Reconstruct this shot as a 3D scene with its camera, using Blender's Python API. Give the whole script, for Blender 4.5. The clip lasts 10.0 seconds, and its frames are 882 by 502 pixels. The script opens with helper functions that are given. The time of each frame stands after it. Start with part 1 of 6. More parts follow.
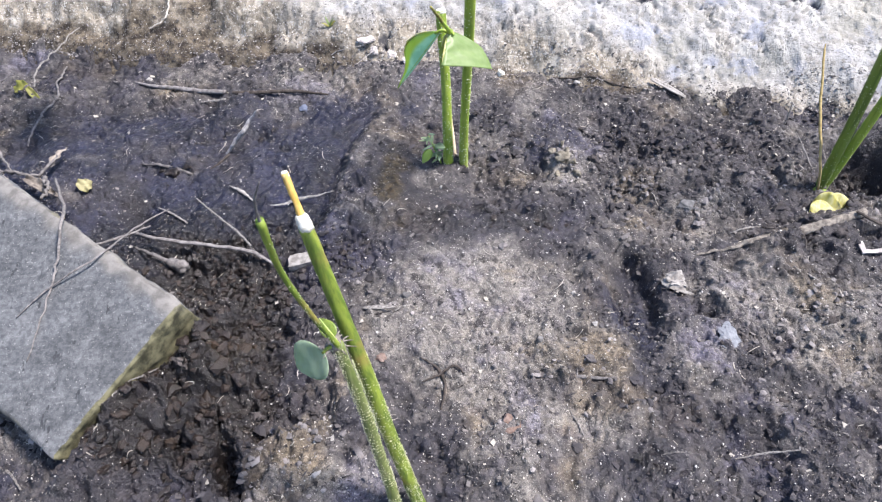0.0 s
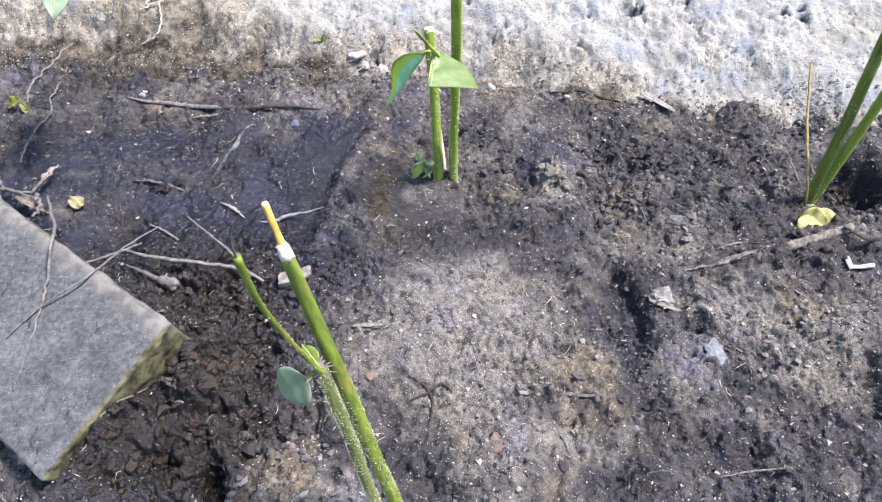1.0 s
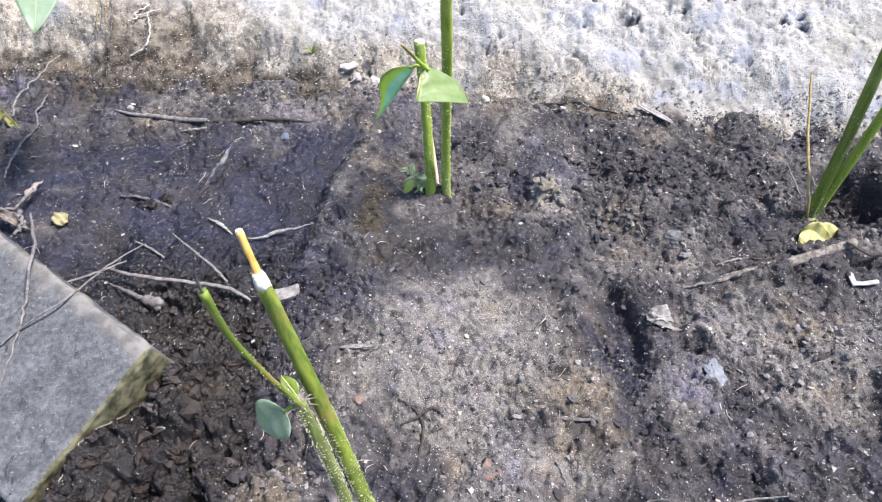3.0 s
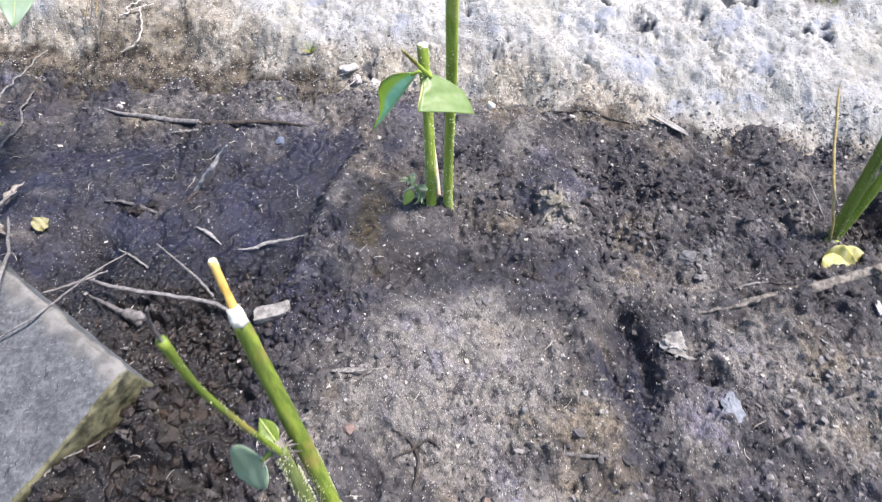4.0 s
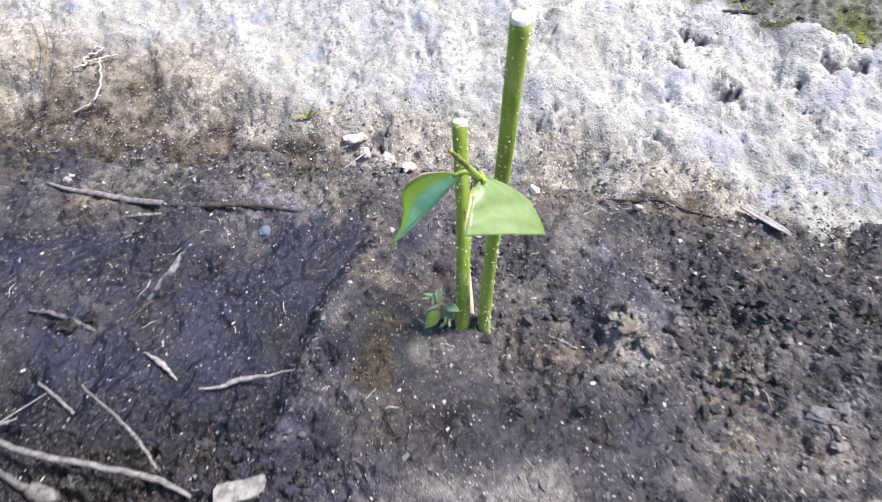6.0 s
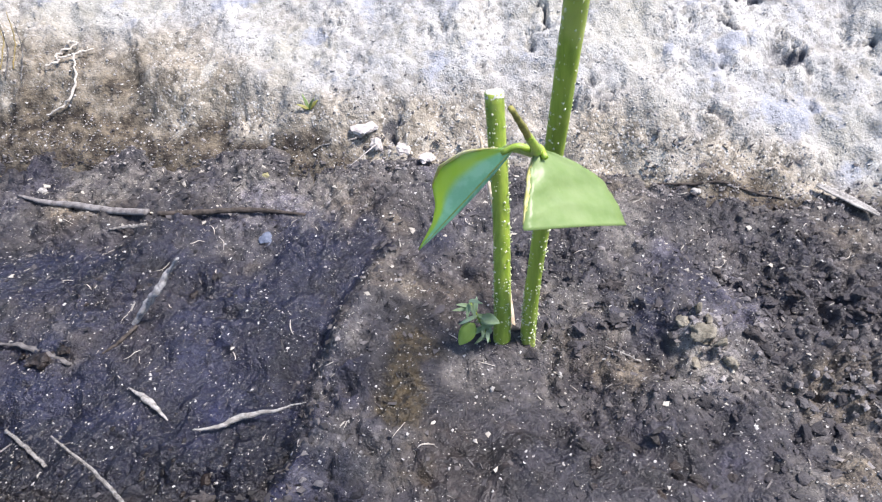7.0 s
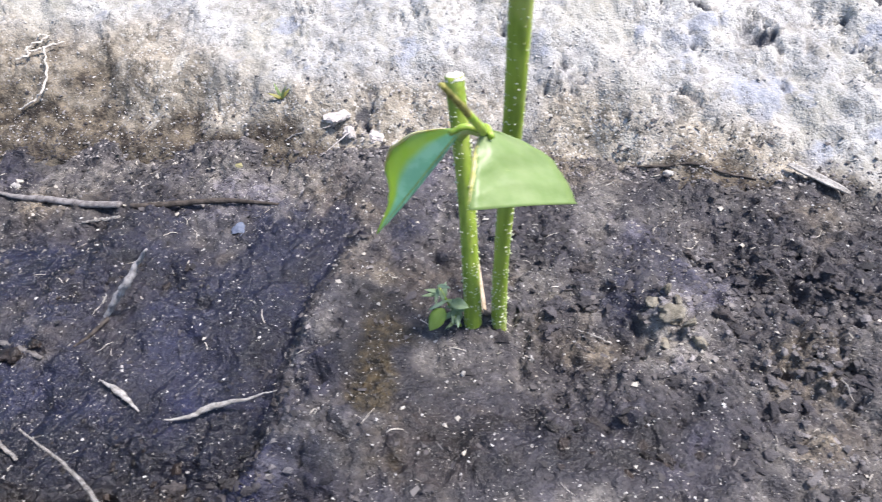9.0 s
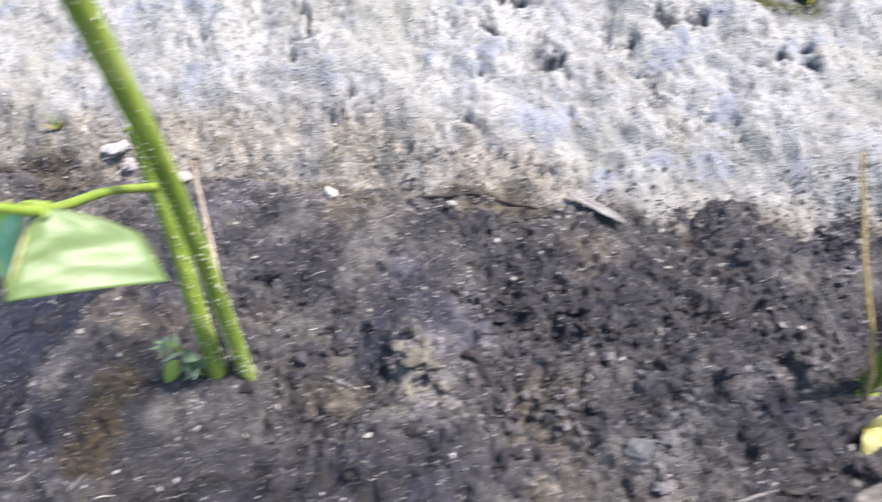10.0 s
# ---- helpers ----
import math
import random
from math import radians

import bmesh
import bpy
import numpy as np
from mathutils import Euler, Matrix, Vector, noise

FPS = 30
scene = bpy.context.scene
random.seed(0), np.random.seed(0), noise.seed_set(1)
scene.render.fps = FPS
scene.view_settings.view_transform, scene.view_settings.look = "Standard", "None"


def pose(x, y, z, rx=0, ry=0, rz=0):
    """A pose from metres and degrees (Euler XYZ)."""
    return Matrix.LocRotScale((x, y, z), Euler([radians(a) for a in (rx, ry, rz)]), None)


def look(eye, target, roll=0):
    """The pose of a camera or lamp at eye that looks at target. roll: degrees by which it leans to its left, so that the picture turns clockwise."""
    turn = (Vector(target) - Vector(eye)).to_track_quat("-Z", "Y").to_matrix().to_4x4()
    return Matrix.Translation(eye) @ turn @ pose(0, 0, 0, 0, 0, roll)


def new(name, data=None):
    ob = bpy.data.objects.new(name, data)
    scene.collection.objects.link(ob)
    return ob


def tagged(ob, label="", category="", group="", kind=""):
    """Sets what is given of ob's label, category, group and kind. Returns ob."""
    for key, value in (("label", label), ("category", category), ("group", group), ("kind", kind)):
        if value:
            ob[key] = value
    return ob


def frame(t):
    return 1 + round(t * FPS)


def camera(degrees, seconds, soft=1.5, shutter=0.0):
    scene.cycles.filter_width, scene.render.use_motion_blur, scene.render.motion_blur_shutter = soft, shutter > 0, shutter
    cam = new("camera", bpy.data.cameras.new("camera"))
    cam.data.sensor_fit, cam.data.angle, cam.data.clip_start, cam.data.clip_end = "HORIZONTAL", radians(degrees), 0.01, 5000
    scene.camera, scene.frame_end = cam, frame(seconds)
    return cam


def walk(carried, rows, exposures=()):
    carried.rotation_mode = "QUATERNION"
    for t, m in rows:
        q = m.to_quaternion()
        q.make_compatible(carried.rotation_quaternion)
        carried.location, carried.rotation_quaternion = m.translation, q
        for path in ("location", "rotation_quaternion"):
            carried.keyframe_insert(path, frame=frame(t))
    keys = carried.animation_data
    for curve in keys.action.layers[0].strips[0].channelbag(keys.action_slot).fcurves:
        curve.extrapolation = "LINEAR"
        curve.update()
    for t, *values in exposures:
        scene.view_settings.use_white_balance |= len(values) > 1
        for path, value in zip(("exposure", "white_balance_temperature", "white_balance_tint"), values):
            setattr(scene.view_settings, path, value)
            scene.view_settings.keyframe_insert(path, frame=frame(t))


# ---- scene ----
cam = camera(65.4, 10.0, soft=1.15, shutter=0.6)
PATH = [
    (0, (0.02637, 0.02497, 0.47443), (-0.03143, 1.32290, -1.04611), -2.821),
    (0.5, (0.03244, 0.03038, 0.48233), (-0.03667, 1.32435, -1.04111), -3.474),
    (1, (0.03657, 0.03225, 0.48441), (-0.02249, 1.33598, -1.03111), -3.081),
    (1.5, (0.03704, 0.03423, 0.48343), (-0.02706, 1.35289, -1.01891), -3.343),
    (2, (0.04089, 0.04225, 0.48111), (-0.02448, 1.36124, -1.02088), -3.652),
    (3.5, (0.04394, 0.06168, 0.47468), (-0.01424, 1.37510, -1.03249), -2.968),
    (4, (0.04355, 0.08469, 0.46249), (-0.02012, 1.39658, -1.04578), -2.271),
    (4.5, (0.04462, 0.11194, 0.46589), (-0.02318, 1.49988, -0.97252), -1.613),
    (5, (0.04629, 0.14644, 0.44875), (-0.02498, 1.57080, -0.95343), -1.788),
    (5.5, (0.02557, 0.18944, 0.41413), (-0.07416, 1.58955, -1.01056), -2.260),
    (6, (0.01357, 0.23357, 0.38930), (-0.04258, 1.63702, -1.03450), -0.888),
    (6.2, (0.00952, 0.24978, 0.38055), (-0.06237, 1.66230, -1.03352), -2.058),
    (7.3, (-0.00270, 0.28930, 0.33222), (-0.07559, 1.69466, -1.08892), -4.675),
    (7.5, (0.00053, 0.29079, 0.33434), (-0.04563, 1.70070, -1.08341), -4.037),
    (8, (0.00218, 0.28724, 0.33550), (-0.05893, 1.69933, -1.07952), -4.250),
    (8.5, (0.00515, 0.28895, 0.33496), (-0.04565, 1.69375, -1.08770), -4.164),
    (9, (0.01330, 0.28245, 0.33487), (-0.05828, 1.67082, -1.10294), -5.069),
    (9.5, (0.06146, 0.29485, 0.33084), (0.04259, 1.68076, -1.11100), -4.246),
    (10, (0.13125, 0.30659, 0.33702), (0.19000, 1.67976, -1.11589), -2.576),
]
walk(cam, [(t, look(eye, target, roll)) for t, eye, target, roll in PATH],
     exposures=[(0, 1.60, 6240, 15), (3.5, 1.60, 6240, 15), (4.5, 1.55, 6240, 15), (9, 1.55, 6240, 15), (10, 1.45, 6240, 15)])

# ---------------------------------------------------------------- world, sun, exposure
SUN_DIR = Vector((0.50, 0.06, 0.86)).normalized()      # towards the sun
world = bpy.data.worlds.new("sky")
scene.world = world
world.use_nodes = True
wn, wl = world.node_tree.nodes, world.node_tree.links
sky = wn.new("ShaderNodeTexSky")
sky.sky_type = "NISHITA"
sky.sun_disc = False
sky.sun_elevation = math.asin(SUN_DIR.z)
sky.sun_rotation = math.atan2(SUN_DIR.x, SUN_DIR.y)
wl.new(sky.outputs[0], wn["Background"].inputs["Color"])
wn["Background"].inputs["Strength"].default_value = 0.080
sun = new("sun", bpy.data.lights.new("sun", "SUN"))
sun.data.energy = 2.9
sun.data.angle = radians(11)
sun.data.color = (1.0, 0.94, 0.86)
sun.matrix_world = look((0, 0, 0), -SUN_DIR) 


# ---------------------------------------------------------------- noise and surfaces
def lattice(ix, iy, seed):
    h = (ix.astype(np.int64) * 374761393 + iy.astype(np.int64) * 668265263 + seed * 974634749) & 0xFFFFFFFF
    h = ((h ^ (h >> 13)) * 1274126177) & 0xFFFFFFFF
    h = ((h ^ (h >> 16)) * 2246822519) & 0xFFFFFFFF
    return ((h ^ (h >> 15)) & 0xFFFFFF) / 0xFFFFFF


def vnoise(x, y, seed=0):
    """Smooth noise from -1 to 1 on a lattice of step 1."""
    ix, iy = np.floor(x), np.floor(y)
    fx, fy = x - ix, y - iy
    fx, fy = fx ** 3 * (fx * (fx * 6 - 15) + 10), fy ** 3 * (fy * (fy * 6 - 15) + 10)
    a, b = lattice(ix, iy, seed), lattice(ix + 1, iy, seed)
    c, d = lattice(ix, iy + 1, seed), lattice(ix + 1, iy + 1, seed)
    return 2 * ((a * (1 - fx) + b * fx) * (1 - fy) + (c * (1 - fx) + d * fx) * fy) - 1


def fbm(x, y, size, octaves, seed=0, gain=0.5):
    total, amp = 0, 1
    for k in range(octaves):
        c, s = math.cos(0.7 * k), math.sin(0.7 * k)
        total = total + amp * vnoise((c * x - s * y) / size, (s * x + c * y) / size, seed + k)
        amp, size = amp * gain, size * 0.49
    return total


def cells(x, y, size, seed=0):
    """Distance to the nearest of scattered centres (in cells) and a random number of its own for each cell."""
    x, y = x / size, y / size
    ix, iy = np.floor(x), np.floor(y)
    best, own = np.full_like(x, 9.0), np.zeros_like(x)
    for dx in (-1, 0, 1):
        for dy in (-1, 0, 1):
            jx, jy = ix + dx, iy + dy
            d = np.hypot(jx + lattice(jx, jy, seed) - x, jy + lattice(jx, jy, seed + 1) - y)
            near = d < best
            best = np.where(near, d, best)
            own = np.where(near, lattice(jx, jy, seed + 2), own)
    return best, own


def step(t):
    t = np.clip(t, 0, 1)
    return t * t * (3 - 2 * t)


def bump(x, y, cx, cy, rx, ry, turn=0.0):
    c, s = math.cos(radians(turn)), math.sin(radians(turn))
    u, v = ((x - cx) * c + (y - cy) * s) / rx, (-(x - cx) * s + (y - cy) * c) / ry
    return np.exp(-(u * u + v * v))


def rim_line(y):
    """Where the damp hollow ends in a low rim."""
    return np.interp(y, (0.40, 0.428, 0.45, 0.50, 0.54, 0.565, 0.60), (-0.118, -0.104, -0.095, -0.0875, -0.079, -0.070, -0.052))


def basin_mask(x, y):
    edge = rim_line(y) + 0.005 * fbm(x, y, 0.03, 2, 5)
    return step((edge - x) / 0.016) * step((y - 0.405) / 0.06) * step((0.665 - y) / 0.07) * step((x + 0.52) / 0.12)


def rim_mask(x, y):
    u = (x - rim_line(y) - 0.006 + 0.004 * fbm(x, y, 0.03, 2, 6)) / 0.013
    return np.exp(-np.where(u < 0, 2.2, 1.0) * u * u) * step((y - 0.405) / 0.04) * step((0.60 - y) / 0.06)


def blue_mask(x, y):
    """Where bluish sky sheen and shade are painted into the soil's colour."""
    m = 0.85 * basin_mask(x, y) + 0.75 * rim_mask(x, y) + 0.6 * bump(x, y, 0.165, 0.33, 0.02, 0.06) + 0.5 * bump(x, y, 0.10, 0.54, 0.03, 0.03) + 0.5 * bump(x, y, -0.02, 0.60, 0.06, 0.04)
    return m + near_bed(x, y) * 0.45 * fbm(x, y, 0.05, 3, 90)


def rough_mask(x, y):
    """How crumbly the soil is."""
    m = 0.76 - 0.42 * basin_mask(x, y)
    m = m + 0.60 * bump(x, y, 0.22, 0.52, 0.15, 0.070, -8) - 0.30 * bump(x, y, 0.08, 0.62, 0.12, 0.04)
    m = m + 0.8 * bump(x, y, -0.195, 0.578, 0.045, 0.018) + 0.5 * bump(x, y, -0.275, 0.528, 0.05, 0.012, -14) + 0.6 * bump(x, y, -0.22, 0.435, 0.09, 0.03) + 1.3 * bump(x, y, -0.155, 0.27, 0.07, 0.11)
    m = m + 0.5 * bump(x, y, 0.25, 0.28, 0.13, 0.12) + 0.5 * bump(x, y, -0.15, 0.42, 0.12, 0.03)
    m = m + 0.8 * bump(x, y, 0.43, 0.49, 0.06, 0.05) - 0.35 * bump(x, y, 0.03, 0.40, 0.09, 0.09)
    return np.clip(m + 0.3 * fbm(x, y, 0.06, 2, 40), 0.2, 2.0)


def near_bed(x, y):
    """1 in the bed, 0 some way off."""
    return step((1.6 - np.abs(x)) / 0.8) * step((1.7 - np.abs(y - 0.4)) / 0.8)


PALE_SOIL = ((-0.031, 0.390, 0.040, 0.022, 0.24), (0.000, 0.352, 0.060, 0.040, 0.38), (0.031, 0.380, 0.050, 0.024, 0.26), (0.040, 0.320, 0.050, 0.040, 0.38), (0.040, 0.276, 0.040, 0.030, 0.26),
             (0.075, 0.350, 0.040, 0.035, 0.28), (0.076, 0.244, 0.030, 0.025, 0.20), (0.120, 0.244, 0.030, 0.020, 0.25), (-0.090, 0.224, 0.050, 0.034, 0.60), (0.260, 0.364, 0.050, 0.030, 0.42),
             (0.304, 0.339, 0.040, 0.030, 0.36), (0.250, 0.300, 0.030, 0.020, 0.18), (0.323, 0.301, 0.030, 0.020, 0.20), (0.125, 0.512, 0.015, 0.026, 0.62), (0.142, 0.498, 0.018, 0.010, 0.34), (0.175, 0.434, 0.020, 0.015, 0.30))
# Damp patches, some painting the shade of holes and dents into the soil.
DAMP_AND_SHADE = ((-0.107, 0.455, 0.020, 0.030, 0.25), (-0.003, 0.458, 0.060, 0.024, 0.34), (0.052, 0.440, 0.040, 0.018, 0.26), (0.097, 0.441, 0.030, 0.020, 0.36), (0.176, 0.397, 0.015, 0.020, 0.35), (0.167, 0.305, 0.015, 0.030, 0.34),
             (0.177, 0.258, 0.016, 0.022, 0.42), (0.153, 0.218, 0.022, 0.020, 0.40), (0.290, 0.243, 0.028, 0.020, 0.40), (0.234, 0.245, 0.022, 0.018, 0.30), (-0.025, 0.291, 0.012, 0.020, 0.28), (0.046, 0.269, 0.012, 0.012, 0.28),
             (0.001, 0.234, 0.022, 0.015, 0.24), (-0.055, 0.242, 0.020, 0.022, 0.32), (0.311, 0.549, 0.050, 0.030, 0.22), (0.108, 0.535, 0.012, 0.026, 0.42), (0.221, 0.349, 0.012, 0.010, 0.30), (-0.050, 0.600, 0.050, 0.040, 0.18), (0.040, 0.500, 0.060, 0.050, 0.16))
DARK_EARTH = ((0.100, 0.600, 0.090, 0.040, 0.20), (0.220, 0.570, 0.080, 0.050, 0.14), (-0.060, 0.520, 0.030, 0.060, 0.12), (-0.040, 0.425, 0.040, 0.020, 0.10))
# Wet earth; entries on hollows and cracks paint their shade as well.
WET_AND_SHADE = ((-0.160, 0.305, 0.052, 0.080, 1.45), (-0.205, 0.232, 0.040, 0.030, 0.80), (-0.143, 0.216, 0.008, 0.022, 0.70), (-0.207, 0.595, 0.018, 0.012, 0.50), (-0.176, 0.577, 0.022, 0.010, 0.45), (-0.152, 0.556, 0.018, 0.009, 0.40), (-0.234, 0.566, 0.016, 0.011, 0.45), (0.412, 0.512, 0.035, 0.032, 0.80), (-0.210, 0.408, 0.110, 0.038, 0.80),
            (-0.117, 0.462, 0.020, 0.016, 0.45), (-0.145, 0.440, 0.030, 0.014, 0.50), (-0.220, 0.455, 0.060, 0.020, 0.25), (0.324, 0.412, 0.014, 0.008, 0.50),
            (-0.235, 0.455, 0.050, 0.028, 0.45), (-0.250, 0.385, 0.050, 0.040, 0.60), (-0.175, 0.345, 0.040, 0.035, 0.40), (-0.285, 0.420, 0.040, 0.040, 0.80), (-0.285, 0.600, 0.030, 0.020, 0.30), (-0.092, 0.578, 0.025, 0.025, 0.14))


def dry_mask(x, y):
    """From wet below 0 to dry sand near 1; shaded holes and dents count as damp."""
    m = 0.38 - 0.32 * basin_mask(x, y) + 0.20 * rim_mask(x, y) + 0.14 * bump(x, y, -0.12, 0.665, 0.24, 0.03)
    for cx, cy, rx, ry, much in PALE_SOIL:
        m = m + much * bump(x, y, cx, cy, rx, ry)
    for cx, cy, rx, ry, much in DAMP_AND_SHADE + DARK_EARTH + WET_AND_SHADE:
        m = m - much * bump(x, y, cx, cy, rx, ry)
    return m + near_bed(x, y) * (0.24 * fbm(x, y, 0.050, 3, 60) + 0.17 * fbm(x, y, 0.014, 3, 64))


def rust_mask(x, y):
    m = 0.4 * bump(x, y, -0.145, 0.275, 0.055, 0.10) + 1.40 * bump(x, y, -0.036, 0.484, 0.021, 0.060)
    m = m + 0.4 * bump(x, y, 0.06, 0.245, 0.03, 0.03)
    return m * (0.8 + 0.7 * fbm(x, y, 0.02, 3, 70))


def base_line(x):
    return 0.672 - 0.17 * x


def ground_height(x, y):
    x, y = np.asarray(x, float), np.asarray(y, float)
    near = near_bed(x, y)
    z = 0.02 - 0.0020 * basin_mask(x, y) + 0.0075 * rim_mask(x, y) - 0.0070 * bump(x - rim_line(y), y, -0.013, 0.50, 0.012, 0.07)
    z = z + 0.009 * bump(x, y, -0.055, 0.50, 0.03, 0.09) + 0.007 * bump(x, y, 0.03, 0.36, 0.10, 0.09)
    z = z - 0.022 * step(bump(x, y, 0.168, 0.365, 0.017, 0.042, 8) * 1.7) - 0.010 * bump(x, y, 0.163, 0.27, 0.018, 0.05)
    z = z - 0.024 * bump(x, y, -0.150, 0.335, 0.040, 0.045) + 0.032 * bump(x, y, -0.205, 0.245, 0.085, 0.026, 57.5)
    z = z - 0.010 * bump(x, y, 0.305, 0.605, 0.05, 0.025, -10)
    z = z + 0.030 * bump(x, y, -0.166, 0.298, 0.020, 0.026, 35)
    z = z - 0.020 * bump(x, y, -0.285, 0.465, 0.03, 0.035) - 0.022 * step(1.6 * bump(x, y, -0.137, 0.215, 0.007, 0.022, 22)) - 0.010 * bump(x, y, -0.117, 0.212, 0.004, 0.012, -35)
    z = z - 0.042 * step(1.5 * bump(x, y, 0.414, 0.512, 0.030, 0.028)) + 0.018 * bump(x, y, 0.455, 0.47, 0.03, 0.03)
    z = z + 0.006 * bump(x, y, 0.30, 0.415, 0.08, 0.014, 14) - 0.006 * bump(x, y, 0.26, 0.435, 0.06, 0.016, 12)
    z = z - 0.010 * bump(x, y, 0.092, 0.525, 0.013, 0.026) + 0.008 * bump(x, y, 0.122, 0.525, 0.016, 0.02)
    z = z - 0.010 * bump(x, y, 0.255, 0.395, 0.014, 0.01) - 0.014 * bump(x, y, 0.377, 0.424, 0.012, 0.007) - 0.012 * bump(x, y, 0.222, 0.346, 0.011, 0.007) - 0.010 * bump(x, y, 0.274, 0.404, 0.010, 0.007) - 0.008 * bump(x, y, 0.09, 0.45, 0.03, 0.009, -40)
    z = z - 0.007 * bump(x, y, -0.207, 0.595, 0.014, 0.009, -12) - 0.007 * bump(x, y, -0.176, 0.577, 0.018, 0.007, -12) - 0.006 * bump(x, y, -0.234, 0.566, 0.012, 0.008, 20) - 0.006 * bump(x, y, -0.152, 0.556, 0.014, 0.006, -10)
    z = z + (0.006 * step((y - base_line(x) + 0.04) / 0.06) - 0.020 * step((y - base_line(x) - 0.004) / 0.03)) * near - 0.013 * step((-0.11 - x) / 0.17) * step((y - 0.57) / 0.07) * near
    r = rough_mask(x, y) * near
    z = z + 0.0042 * fbm(x, y, 0.055, 2, 10) * near + 0.0012 * r * fbm(x, y, 0.018, 3, 20)
    wx, wy = 0.006 * fbm(x, y, 0.012, 2, 30), 0.006 * fbm(x, y, 0.012, 2, 31)
    z = z + r * (0.0042 * np.abs(fbm(x + wx, y + wy, 0.024, 3, 33, 0.5)) + 0.0017 * fbm(x - wx, y + wy, 0.0095, 2, 37, 0.5) - 0.0018)
    d, own = cells(x + wx, y + wy, 0.013, 36)
    z = z + r * 0.0030 * np.clip(own - 0.55, 0, 1) * step((0.6 - d) / 0.35)
    crust = 2.6 * fbm(x + 0.5 * wx, y + 0.5 * wy, 0.055, 4, 200, 0.58)
    z = z + (0.0010 + 0.0018 * np.clip(r, 0, 1)) * near * (np.floor(crust) + step((crust - np.floor(crust)) / 0.16))
    big, kind = cells(x + 1.2 * wx, y + 1.2 * wy, 0.014, 39)
    pit = bump(x, y, -0.155, 0.285, 0.06, 0.11) + 0.7 * bump(x, y, -0.215, 0.425, 0.06, 0.025)
    z = z + pit * 0.015 * ((kind - 0.1) * step((0.70 - big) / 0.30) - 0.45)
    holes = fbm(x + wx, y + wy, 0.020, 3, 38)
    z = z - r * 0.0030 * step((holes - 0.35) / 0.7)
    lines = np.abs(fbm(x + 2 * wx, y + wy, 0.028, 2, 47))
    z = z - r * 0.0020 * np.exp(-(lines / 0.04) ** 2)
    return z + (0.0004 + 0.0004 * r) * near * fbm(x, y, 0.005, 2, 50)


def gz(x, y):
    return float(ground_height(np.array([x]), np.array([y]))[0])


def ledge_line(x):
    """How far up the slope the bank ends in a broken edge."""
    return 0.193 - 0.017 * step((x - 0.215) / 0.07) - 0.10 * np.clip(x - 0.25, 0, 0.35)


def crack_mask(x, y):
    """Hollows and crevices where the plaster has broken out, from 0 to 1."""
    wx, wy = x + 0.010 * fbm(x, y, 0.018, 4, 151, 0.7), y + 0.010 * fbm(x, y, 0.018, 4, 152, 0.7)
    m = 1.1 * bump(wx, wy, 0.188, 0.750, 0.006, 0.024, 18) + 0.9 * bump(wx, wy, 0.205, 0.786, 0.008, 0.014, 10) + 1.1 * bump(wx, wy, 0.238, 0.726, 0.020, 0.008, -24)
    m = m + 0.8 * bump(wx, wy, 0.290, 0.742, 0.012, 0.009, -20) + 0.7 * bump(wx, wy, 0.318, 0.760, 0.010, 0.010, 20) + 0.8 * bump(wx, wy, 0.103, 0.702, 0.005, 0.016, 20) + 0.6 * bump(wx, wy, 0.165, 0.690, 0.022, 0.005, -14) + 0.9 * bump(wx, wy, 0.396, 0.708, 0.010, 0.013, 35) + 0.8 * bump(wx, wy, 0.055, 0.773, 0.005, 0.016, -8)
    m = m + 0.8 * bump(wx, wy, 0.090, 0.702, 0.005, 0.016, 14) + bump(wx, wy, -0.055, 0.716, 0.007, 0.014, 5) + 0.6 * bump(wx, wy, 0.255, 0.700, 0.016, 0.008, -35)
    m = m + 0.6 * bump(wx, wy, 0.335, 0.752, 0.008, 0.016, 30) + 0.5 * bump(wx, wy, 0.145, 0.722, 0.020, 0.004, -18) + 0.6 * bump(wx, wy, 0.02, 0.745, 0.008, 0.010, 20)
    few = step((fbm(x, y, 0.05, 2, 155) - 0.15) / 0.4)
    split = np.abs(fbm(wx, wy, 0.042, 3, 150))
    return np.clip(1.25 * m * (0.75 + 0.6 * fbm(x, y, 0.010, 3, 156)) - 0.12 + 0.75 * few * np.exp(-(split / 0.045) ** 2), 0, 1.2)


